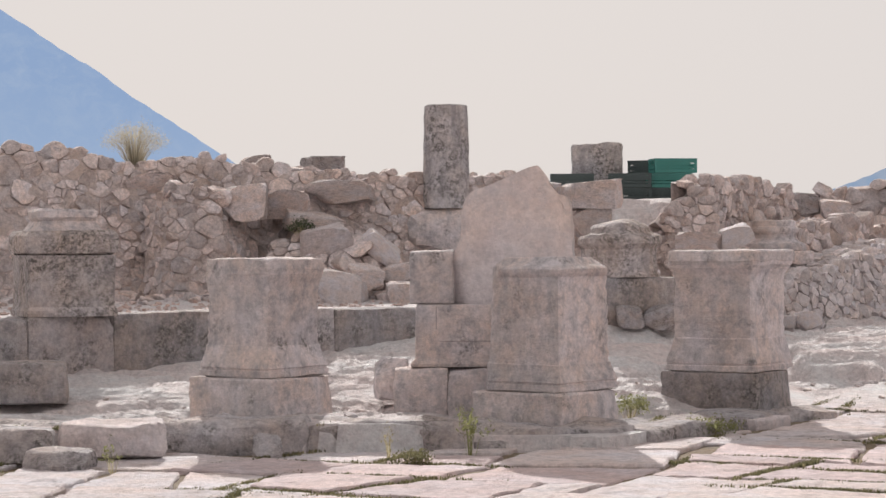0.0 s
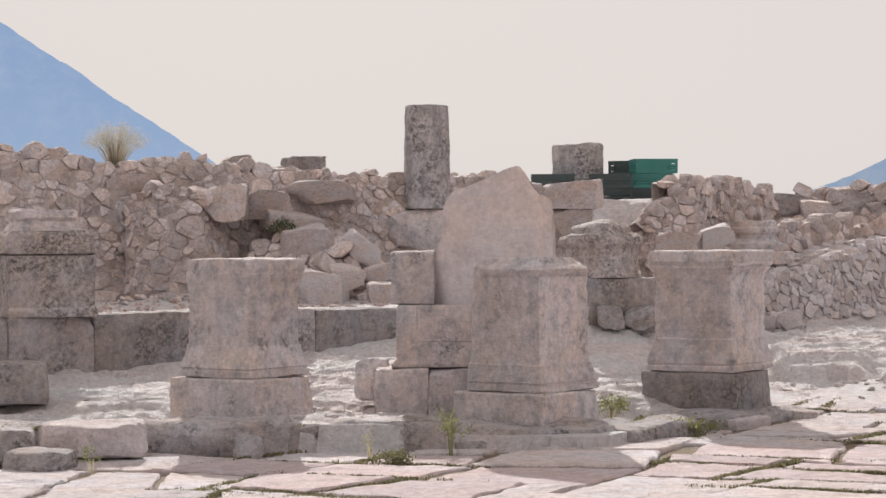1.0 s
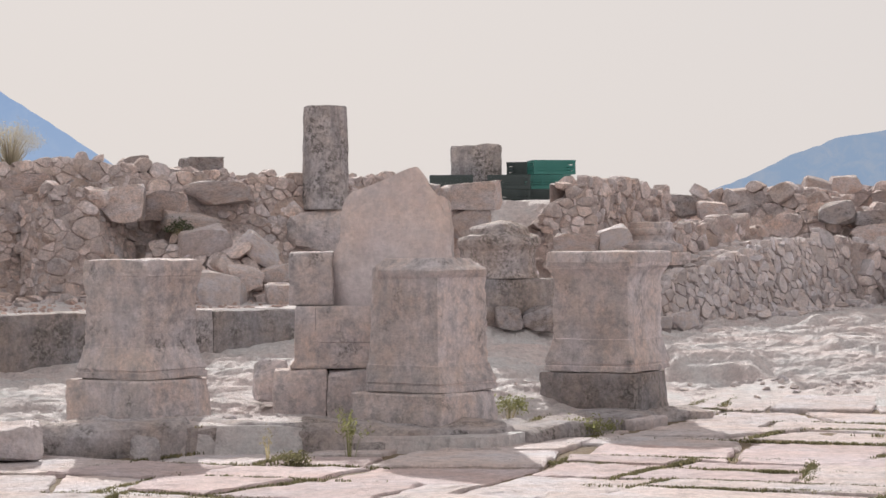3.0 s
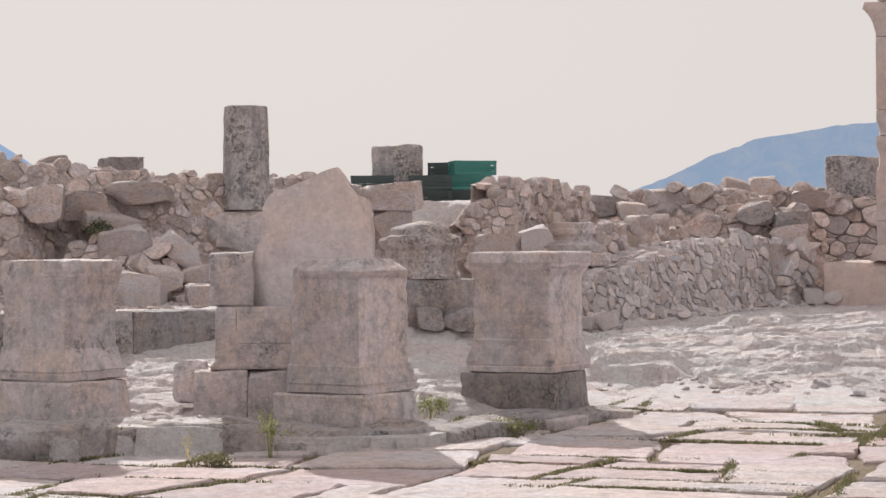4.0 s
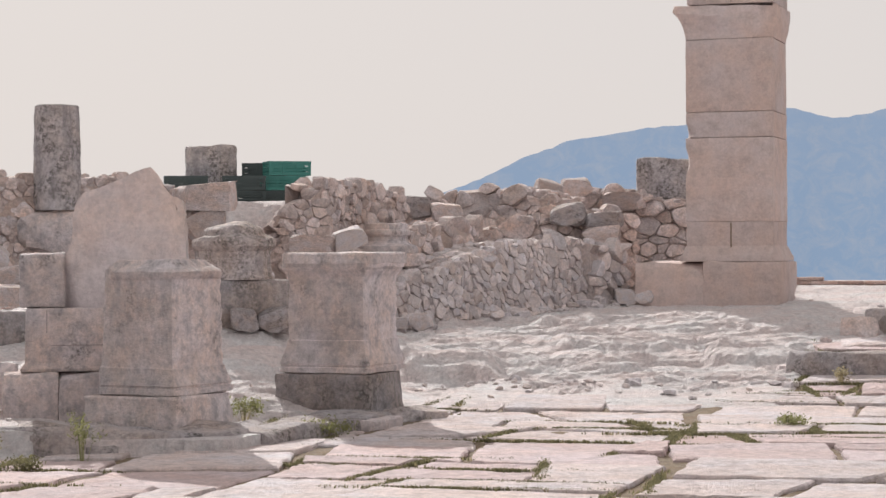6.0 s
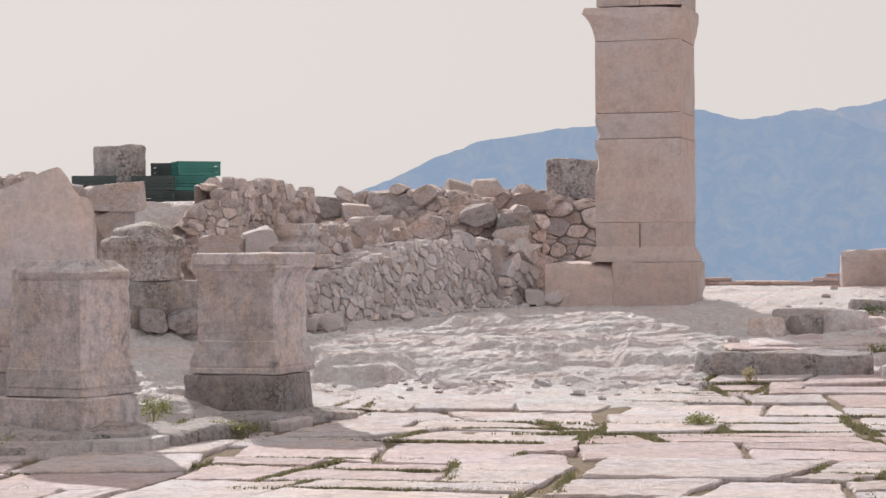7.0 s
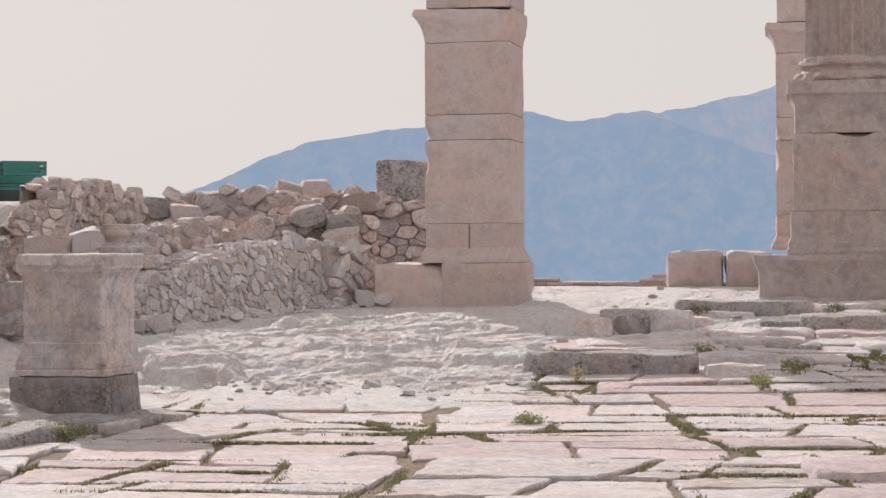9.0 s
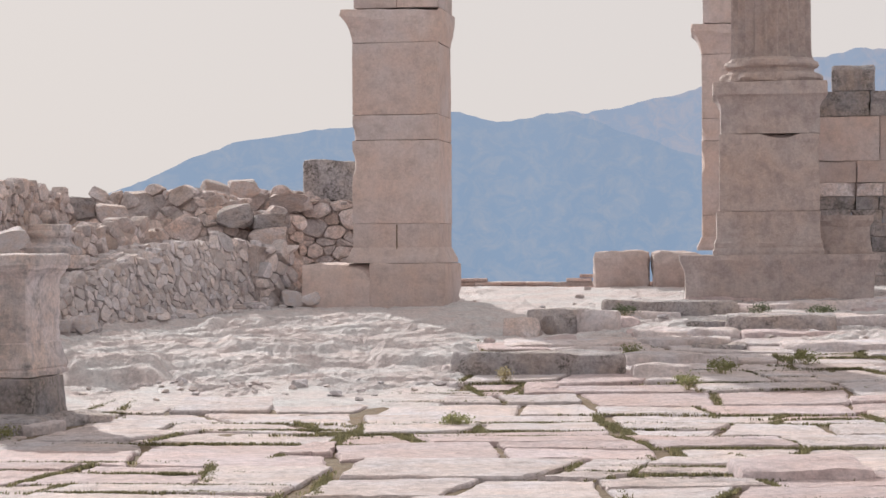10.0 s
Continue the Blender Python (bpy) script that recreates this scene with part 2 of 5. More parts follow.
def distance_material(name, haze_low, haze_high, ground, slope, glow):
    """Shrub-covered slopes far off; the bright haze over them is painted as glowing colour."""
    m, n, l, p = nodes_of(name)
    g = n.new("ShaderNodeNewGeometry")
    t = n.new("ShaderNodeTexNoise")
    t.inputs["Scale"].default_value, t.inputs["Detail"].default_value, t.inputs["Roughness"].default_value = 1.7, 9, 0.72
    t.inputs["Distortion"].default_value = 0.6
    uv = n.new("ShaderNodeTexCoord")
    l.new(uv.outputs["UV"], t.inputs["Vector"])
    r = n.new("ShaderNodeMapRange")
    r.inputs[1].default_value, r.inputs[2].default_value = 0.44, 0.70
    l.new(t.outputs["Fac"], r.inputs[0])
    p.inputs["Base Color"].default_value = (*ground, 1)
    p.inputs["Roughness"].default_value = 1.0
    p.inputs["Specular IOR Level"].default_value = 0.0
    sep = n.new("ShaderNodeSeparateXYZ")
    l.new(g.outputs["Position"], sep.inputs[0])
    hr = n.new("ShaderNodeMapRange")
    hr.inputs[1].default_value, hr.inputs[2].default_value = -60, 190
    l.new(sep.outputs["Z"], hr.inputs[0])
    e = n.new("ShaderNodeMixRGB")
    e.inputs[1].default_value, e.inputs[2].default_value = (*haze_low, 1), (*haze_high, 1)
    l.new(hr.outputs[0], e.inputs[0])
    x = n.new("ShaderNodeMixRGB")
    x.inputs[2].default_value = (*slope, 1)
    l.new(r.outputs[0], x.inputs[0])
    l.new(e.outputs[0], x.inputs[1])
    # The blue haze is emitted by the slope itself; no air lies between.
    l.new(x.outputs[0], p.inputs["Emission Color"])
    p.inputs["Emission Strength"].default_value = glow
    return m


M_MOUNT = distance_material("shrub slopes with painted haze", (0.245, 0.345, 0.50), (0.285, 0.365, 0.505), (0.02, 0.025, 0.03), (0.35, 0.40, 0.50), 0.92)
M_MOUNT_FAR = distance_material("bare slopes with painted haze", (0.29, 0.37, 0.515), (0.30, 0.375, 0.515), (0.03, 0.03, 0.03), (0.43, 0.42, 0.49), 0.93)
M_MOUNT_LEFT = distance_material("backlit slope with painted haze", (0.36, 0.46, 0.63), (0.27, 0.38, 0.59), (0.02, 0.025, 0.03), (0.33, 0.43, 0.61), 0.95)


# ---- building helpers ----
def mesh_of(name, bm, material=None, smooth=False):
    me = bpy.data.meshes.new(name)
    bm.normal_update()
    bm.to_mesh(me)
    bm.free()
    if material:
        me.materials.append(material)
    if smooth:
        for f in me.polygons:
            f.use_smooth = True
    return me


def part(name, bm, material, parent=None, label="", smooth=False):
    """One mesh object out of a bmesh, under its thing."""
    ob = new(name, mesh_of(name, bm, material, smooth))
    ob.parent = parent
    if label:
        ob["label"] = label
    return ob


def thing(name, place, turn, label, category, group="", kind=""):
    ob = new(name)
    ob.matrix_world = pose(*place, 0, 0, turn)
    return tagged(ob, label, category, group, kind)


def lump(bm, amount, freq, seed=0.0, flat_base=True):
    """Weathering: push the surface in and out by noise."""
    lo = min(v.co.z for v in bm.verts)
    bm.normal_update()
    for v in bm.verts:
        q = v.co * freq + Vector((seed * 7.1, seed * 3.7, seed))
        k = amount * (noise.noise(q) + 0.5 * noise.noise(q * 2.3))
        s = v.normal * k
        if flat_base and v.co.z < lo + 1e-4:
            s.z = 0
        v.co += s


def soft(bm, degrees=34):
    """Smooth shading with crisp arrises where faces meet sharply."""
    bm.normal_update()
    for f in bm.faces:
        f.smooth = True
    for e in bm.edges:
        e.smooth = len(e.link_faces) == 2 and e.calc_face_angle(0) < radians(degrees)
    return bm


def knock(bm, point, way, rough=0.014, seed=0.0):
    """Break off all that stands beyond a plane, leaving a rough fracture."""
    p, w = Vector(point), Vector(way).normalized()
    for v in bm.verts:
        k = (v.co - p).dot(w)
        if k > 0:
            v.co -= w * (k + rough * (noise.noise(v.co * 8 + Vector((seed, 0, 0))) + 0.5 * noise.noise(v.co * 19)))
    return bm


def block(sx, sy, sz, bevel=0.02, cuts=3, rough=0.012, seed=0.0, chips=0):
    """A worn squared stone with its base centre at the origin."""
    bm = bmesh.new()
    bmesh.ops.create_cube(bm, size=1.0, matrix=Matrix.Translation((0, 0, sz / 2)) @ Matrix.Diagonal((sx, sy, sz, 1)))
    bmesh.ops.bevel(bm, geom=bm.edges[:], offset=min(bevel, sz * 0.3), segments=2, affect="EDGES", profile=0.6)
    if cuts:
        big = [e for e in bm.edges if e.calc_length() > 0.12]
        bmesh.ops.subdivide_edges(bm, edges=big, cuts=cuts, use_grid_fill=True)
    lump(bm, rough, 5.0, seed)
    if chips:
        rnd = random.Random(int(seed * 100) + 5)
        for _ in range(chips):
            c = Vector((rnd.choice((-1, 1)) * sx / 2, rnd.choice((-1, 1)) * sy / 2, rnd.uniform(0.1, 1) * sz))
            r = rnd.uniform(0.06, 0.16)
            for v in bm.verts:
                dd = (v.co - c).length
                if dd < r:
                    v.co += (Vector((0, 0, sz / 2)) - c).normalized() * (r - dd) * 0.6
    return soft(bm)


def rough_block(sx, sy, sz, bevel=0.03, rough=0.02, seed=0.0, breaks=5):
    """A squared stone much worn: arrises knocked off at random, faces hollowed and pitted."""
    bm = bmesh.new()
    bmesh.ops.create_cube(bm, size=1.0, matrix=Matrix.Translation((0, 0, sz / 2)) @ Matrix.Diagonal((sx, sy, sz, 1)))
    bmesh.ops.bevel(bm, geom=bm.edges[:], offset=min(bevel, sz * 0.3), segments=2, affect="EDGES", profile=0.6)
    for length in (0.3, 0.15, 0.075):
        bmesh.ops.subdivide_edges(bm, edges=[e for e in bm.edges if e.calc_length() > length], cuts=1, use_grid_fill=True)
    rnd = random.Random(int(seed * 100) + 9)
    lump(bm, rough, 2.6, seed)
    for i in range(breaks):
        x, y, z = rnd.uniform(-1, 1), rnd.choice((-1, -1, 1)), rnd.uniform(0.55, 1.0)
        way = Vector((x * rnd.uniform(0.2, 1.6), y, rnd.uniform(0.3, 1.6))).normalized()
        support = max(v.co.dot(way) for v in bm.verts)
        knock(bm, way * (support - rnd.uniform(0.015, 0.07)), way, 0.016, seed + i)
    lump(bm, 0.007, 9.0, seed + 3)
    return soft(bm, 32)


def lathe(profile, sides=48, flutes=0, depth=0.0):
    """A turned stone from (radius, height) pairs; with flutes the radius is cut in hollows."""
    bm = bmesh.new()
    rings = []
    for r, z in profile:
        ring = []
        for i in range(sides):
            a = 2 * math.pi * i / sides
            k = r - (depth * abs(math.sin(a * flutes / 2)) if flutes else 0)
            ring.append(bm.verts.new((k * math.cos(a), k * math.sin(a), z)))
        rings.append(ring)
    for a, b in zip(rings, rings[1:]):
        for i in range(sides):
            bm.faces.new((a[i], a[(i + 1) % sides], b[(i + 1) % sides], b[i]))
    bm.faces.new(rings[0][::-1])
    bm.faces.new(rings[-1])
    return bm


def moulded(profile, sx, sy, per=7, rough=0.012, seed=0.0, chips=0, breaks=()):
    """A four-sided moulded block: (outset, height) pairs round a core of sx by sy; breaks are planes (point, way) where it has broken off."""
    bm = bmesh.new()
    rings = []
    for out, z in profile:
        hx, hy = sx / 2 + out, sy / 2 + out
        ring = []
        for (ax, ay), (bx, by) in (((-1, -1), (1, -1)), ((1, -1), (1, 1)), ((1, 1), (-1, 1)), ((-1, 1), (-1, -1))):
            for i in range(per):
                t = i / per
                cut = 0.985 if i == 0 else 1.0
                ring.append(bm.verts.new(((ax + (bx - ax) * t) * hx * cut, (ay + (by - ay) * t) * hy * cut, z)))
        rings.append(ring)
    n = 4 * per
    for a, b in zip(rings, rings[1:]):
        for i in range(n):
            bm.faces.new((a[i], a[(i + 1) % n], b[(i + 1) % n], b[i]))
    bm.faces.new(rings[0][::-1])
    bm.faces.new(rings[-1])
    lump(bm, rough, 4.0, seed)
    if chips:
        rnd = random.Random(int(seed * 10))
        top = profile[-1][1]
        for _ in range(chips):
            sx_, sy_ = rnd.choice(((-1, -1), (1, -1), (0.2, -1), (-0.4, -1), (-1, 0.1)))
            c = Vector((sx_ * (sx / 2 + 0.04), sy_ * (sy / 2 + 0.04), rnd.choice((top, top, top * 0.92, rnd.uniform(0.3, 1) * top))))
            r = rnd.uniform(0.05, 0.12)
            for v in bm.verts:
                dd = (v.co - c).length
                if dd < r:
                    v.co += (Vector((0, 0, top * 0.5)) - c).normalized() * (r - dd) * 0.55
    for i, (point, way) in enumerate(breaks):
        knock(bm, point, way, 0.012, seed + i)
    return soft(bm, 30)


def rock_mesh(name, seed, material, square=0.4, planes=9, detail=2):
    """A worn broken stone about one metre across, to be scaled: a ball cut by planes, its arrises rubbed round."""
    rnd = random.Random(seed)
    bm = bmesh.new()
    bmesh.ops.create_icosphere(bm, subdivisions=detail, radius=0.78)
    tilt = 0.3 - 0.26 * square
    ways = [Vector(q) for q in ((1, 0, 0), (-1, 0, 0), (0, 1, 0), (0, -1, 0), (0, 0, 1), (0, 0, -1))]
    cuts = [((w + Vector((rnd.gauss(0, tilt), rnd.gauss(0, tilt), rnd.gauss(0, tilt)))).normalized(), rnd.uniform(0.36, 0.5)) for w in ways]
    for _ in range(planes):
        w = Vector((rnd.gauss(0, 1), rnd.gauss(0, 1), rnd.gauss(0, 1))).normalized()
        cuts.append((w, rnd.uniform(0.44, 0.54) + 0.10 * square))
    for w, k in cuts:
        for v in bm.verts:
            e = v.co.dot(w) - k
            if e > 0:
                v.co -= w * e * 0.985
    lump(bm, 0.04, 3.4, seed, False)
    return mesh_of(name, soft(bm, 28), material)


ROCKS = [rock_mesh("stone", 10 + i, M_RUBBLE, 0.4, 7) for i in range(16)]
FIELD = [rock_mesh("stone", 40 + i, M_FIELD, 0.2, 7) for i in range(14)]


def boulder_mesh(name, seed, material):
    """A larger broken block with worn, slightly uneven faces."""
    return rock_mesh(name, seed, material, 0.55, 6, 3)


BOULDERS = [boulder_mesh("boulder", 70 + i, M_RUBBLE) for i in range(8)]


def placed(name, me, m, parent=None):
    ob = new(name, me)
    ob.parent = parent
    ob.matrix_world = m
    return ob


class Heap:
    """Many stones joined into one mesh."""

    def __init__(self):
        self.verts, self.faces = [], []

    def add(self, me, m):
        k = len(self.verts)
        self.verts += [m @ v.co for v in me.vertices]
        self.faces += [[k + i for i in f.vertices] for f in me.polygons]

    def build(self, name, material, parent=None):
        me = bpy.data.meshes.new(name)
        me.from_pydata(self.verts, [], self.faces)
        me.materials.append(material)
        me.shade_smooth()
        me.set_sharp_from_angle(angle=radians(28))
        ob = new(name, me)
        ob.parent = parent
        ob["kind"] = "stuff"
        return ob


def stone_pose(p, turn, size, rnd, wild=12.0):
    return (Matrix.Translation(p) @ pose(0, 0, 0, rnd.uniform(-wild, wild), rnd.uniform(-wild, wild), turn + rnd.uniform(-wild, wild))
            @ Matrix.Diagonal((*size, 1)))


# ---- ground ----
def build_ground():
    azs = [a * 0.1 for a in range(-150, 361)] + [36 + 6.1 * i for i in range(1, 51)]
    ds = [0.4, 2, 4, 6, 8, 9.5, 11, 12.5, 13.4]
    while ds[-1] < 25.5:
        ds.append(ds[-1] + 0.05)
    while ds[-1] < 32:
        ds.append(ds[-1] + 0.12)
    while ds[-1] < 4600:
        ds.append(ds[-1] * 1.09)
    verts, faces = [], []
    for a in azs:
        s, c = math.sin(radians(a)), math.cos(radians(a))
        for d in ds:
            verts.append((d * s, d * c, height(d * s, d * c)))
    n, w = len(azs), len(ds)
    faces.append([i * w for i in range(n)][::-1])
    for i in range(n):
        j = (i + 1) % n
        for k in range(w - 1):
            faces.append((i * w + k, i * w + k + 1, j * w + k + 1, j * w + k))
    me = bpy.data.meshes.new("ground")
    me.from_pydata(verts, [], faces)
    me.materials.append(M_ROCK)
    ob = new("ground", me)
    return tagged(ob, "pale weathered limestone bedrock and earth of the site", "ground", kind="structure")


ground = build_ground()


def mountain(name, crest, a0, a1, near, far, material, label):
    """A far ridge: crest(bearing) gives the elevation of its skyline in degrees."""
    verts, faces = [], []
    na, nr = 260, 26
    for i in range(na + 1):
        a = a0 + (a1 - a0) * i / na
        s, c = math.sin(radians(a)), math.cos(radians(a))
        e = crest(a) + 0.10 * noise.noise((a * 0.9, 0, 0)) + 0.06 * noise.noise((a * 4.0, 1, 0))
        top = math.tan(radians(e)) * far + EYE
        for k in range(nr + 1):
            t = k / nr
            d = near + (far - near) * t
            z = -170 + (top + 170) * t ** 0.9
            z += (1 - t) * t * 4 * 10 * (noise.noise((a * 0.25, t * 1.2, 4)) + 0.35 * noise.noise((a * 0.8, t * 2.5, 7)))
            verts.append((d * s, d * c, z))
    for i in range(na):
        for k in range(nr):
            q = i * (nr + 1) + k
            faces.append((q, q + 1, q + nr + 2, q + nr + 1))
    me = bpy.data.meshes.new(name)
    me.from_pydata(verts, [], faces)
    me.materials.append(material)
    layer = me.uv_layers.new(name="slope")
    for lp in me.loops:
        c = me.vertices[lp.vertex_index].co
        layer.data[lp.index].uv = (math.degrees(math.atan2(c.x, c.y)), math.degrees(math.atan2(c.z, math.hypot(c.x, c.y))) * 1.2)
    for f in me.polygons:
        f.use_smooth = True
    return tagged(new(name, me), label, "mountain", kind="structure")


def near_crest(a):
    dome = 3.02 + 0.135 * (a - 14) if a > 14 else 3.02 - 0.42 * (14 - a)
    if a > 20.2:
        dome = 3.86 - 0.31 * (a - 20.2) - 0.0175 * (a - 20.2) ** 2
    shoulder = 3.80 - 0.16 * (23.0 - a) - 0.4 * max(0.0, 18.0 - a) if a < 23.0 else 3.80 - 0.33 * (a - 23.0)
    return max(dome, shoulder, 1.0 if a > 20 else -1.0)


def far_crest(a):
    shoulder = 3.84 - 0.3 * abs(a - 23.2)
    peak = 5.42 - 0.235 * (31 - a) if a < 31 else 5.42 - 0.1 * (a - 31)
    return max(shoulder, peak if a > 20 else -1.0, -1.0)


def left_crest(a):
    return max(-2.0, min(6.6 - 0.66 * (a + 12), 14.0))


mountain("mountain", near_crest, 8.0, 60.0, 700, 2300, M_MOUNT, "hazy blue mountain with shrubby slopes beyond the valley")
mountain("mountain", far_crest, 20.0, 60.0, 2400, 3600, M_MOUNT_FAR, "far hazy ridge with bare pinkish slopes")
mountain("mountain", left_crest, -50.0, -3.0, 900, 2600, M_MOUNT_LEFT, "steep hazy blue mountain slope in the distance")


# ---- statue pedestals ----
def pedestal(az, d, z, turn, plinth, die, plinth_h, die_profile, label, group="statue pedestals", m_die=None, m_plinth=None, seed=1.0, breaks=()):
    t = thing("statue_pedestal", spot(az, d, z), turn - az, label, "pedestal", group)
    rows = [(0.0, -0.05), (0.0, 0.014)] + [(0.004 * math.sin(i * 2 + seed), 0.014 + (plinth_h - 0.03) * i / 6) for i in range(1, 7)] + [(-0.006, plinth_h)]
    h = plinth / 2
    foot = [((h, -h, 0.0), (1, -1.0, -0.5)), ((-h + 0.02, -h, plinth_h), (-1, -0.4, 0.8)), ((0.25 * h, -h + 0.006, plinth_h * 0.5), (0.25, -1, 0.15))]
    part("plinth", moulded(rows, plinth, plinth, 22, 0.014, seed, 0, foot), m_plinth or M_BASE, t, "stained limestone plinth block")
    bm = moulded(die_profile, die, die, 26, 0.012, seed + 0.3, 0, breaks)
    ob = part("die", bm, m_die or M_PED, t)
    ob.location.z = plinth_h - 0.004
    return t


def ped_profile(h, foot, cap, foot_h=0.24, cap_h=0.2, broken=0.0):
    """Foot moulding, plain shaft and crowning moulding, as outset and height."""
    rows = [(foot - 0.035, 0.0), (foot - 0.03, 0.010), (foot, 0.013), (foot, 0.05), (foot - 0.010, 0.056), (foot - 0.010, 0.066), (foot * 0.96, 0.075), (foot * 0.90, foot_h * 0.36), (foot * 0.74, foot_h * 0.48), (foot * 0.54, foot_h * 0.6),
            (foot * 0.36, foot_h * 0.72), (foot * 0.24, foot_h * 0.82), (foot * 0.22, foot_h * 0.9), (foot * 0.06, foot_h * 0.92), (0.0, foot_h)]
    n = 16
    rows += [(0.004 * math.sin(i * 2.1), foot_h + 0.02 + (h - cap_h - foot_h - 0.03) * i / n) for i in range(n + 1)]
    if broken:
        rows += [(0.004, h - cap_h), (0.016, h - cap_h + 0.01), (0.028, h - cap_h + 0.03), (0.034, h - cap_h + 0.055), (0.012, h - cap_h + 0.072), (-broken * 0.45, h - cap_h * 0.38), (-broken * 0.8, h - 0.03), (-broken, h - 0.012)]
    else:
        rows += [(cap * 0.05, h - cap_h), (cap * 0.16, h - cap_h * 0.9), (cap * 0.34, h - cap_h * 0.78), (cap * 0.56, h - cap_h * 0.68), (cap * 0.60, h - cap_h * 0.66), (cap * 0.60, h - cap_h * 0.58), (cap * 0.78, h - cap_h * 0.56),
                 (cap * 0.84, h - cap_h * 0.46), (cap * 0.86, h - cap_h * 0.42), (cap, h - cap_h * 0.41), (cap, h - 0.04), (cap, h - 0.012), (cap - 0.012, h)]
    for k in (0.08, 0.2):
        rows.append((rows[-1][0] - k * 0.8, rows[-1][1] + 0.003))
    return rows


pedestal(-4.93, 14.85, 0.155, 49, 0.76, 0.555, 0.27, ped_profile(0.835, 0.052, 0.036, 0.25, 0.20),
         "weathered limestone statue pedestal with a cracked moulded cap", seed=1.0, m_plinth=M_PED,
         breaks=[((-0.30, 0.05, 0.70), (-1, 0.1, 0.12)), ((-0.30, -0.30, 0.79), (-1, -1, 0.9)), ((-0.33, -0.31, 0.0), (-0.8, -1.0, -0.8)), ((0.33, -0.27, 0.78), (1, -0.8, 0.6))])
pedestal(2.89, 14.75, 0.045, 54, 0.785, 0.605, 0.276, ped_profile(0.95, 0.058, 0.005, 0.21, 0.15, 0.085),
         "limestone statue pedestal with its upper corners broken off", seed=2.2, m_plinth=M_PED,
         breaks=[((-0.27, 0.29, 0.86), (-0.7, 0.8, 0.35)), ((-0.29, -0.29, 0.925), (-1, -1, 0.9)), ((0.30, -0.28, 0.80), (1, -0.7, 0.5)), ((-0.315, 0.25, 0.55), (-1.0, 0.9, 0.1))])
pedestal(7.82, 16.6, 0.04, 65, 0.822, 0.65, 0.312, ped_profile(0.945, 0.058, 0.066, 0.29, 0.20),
         "tall limestone pedestal with flaring cap on a dark plinth", seed=3.4,
         breaks=[((-0.372, -0.372, 0.93), (-1, -1, 0.7)), ((-0.37, 0.34, 0.85), (-1, 1.2, 0.2))])


def wide_pedestal():
    t = thing("statue_pedestal", spot(1.25, 15.75, 0.13), -3, "large limestone base built of two plain courses behind the pedestals", "pedestal", "statue pedestals")
    for x, w, s in ((-0.497, 0.40, 1.0), (0.186, 0.962, 2.0)):
        ob = part("lower_block", rough_block(w, 0.8, 0.38, 0.015, 0.010, s, 3), M_PED, t)
        ob.location = (x, 0, -0.07)
    ob = part("upper_block", moulded([(0.03, 0), (0.03, 0.02), (0.0, 0.06), (0.0, 0.2), (0, 0.44), (-0.01, 0.46)], 1.2, 0.66, 9, 0.01, 4), M_PED, t)
    ob.location = (0.06, 0, 0.314)
    # Thin dark strips laid on the face stand in for shaded incised lines.
    for x, z, w, h in ((-0.44, 0.50, 0.006, 0.26), (0.0, 0.50, 0.88, 0.006)):
        ob = part("groove", block(w, 0.02, h, 0.001, 0, 0, 3), M_BASE, t, "dark strip imitating the shaded line of a blank inscription panel")
        ob.location = (x + 0.06, -0.322, z)
    return t


wide_pedestal()
tagged(part("stone_block", rough_block(0.33, 0.4, 0.40, 0.02, 0.018, 6, 5), M_PED), "pitted upright limestone block on the large base", "stone block").matrix_world = pose(*spot(-0.30, 15.75, 0.906), 0, 0, -2)


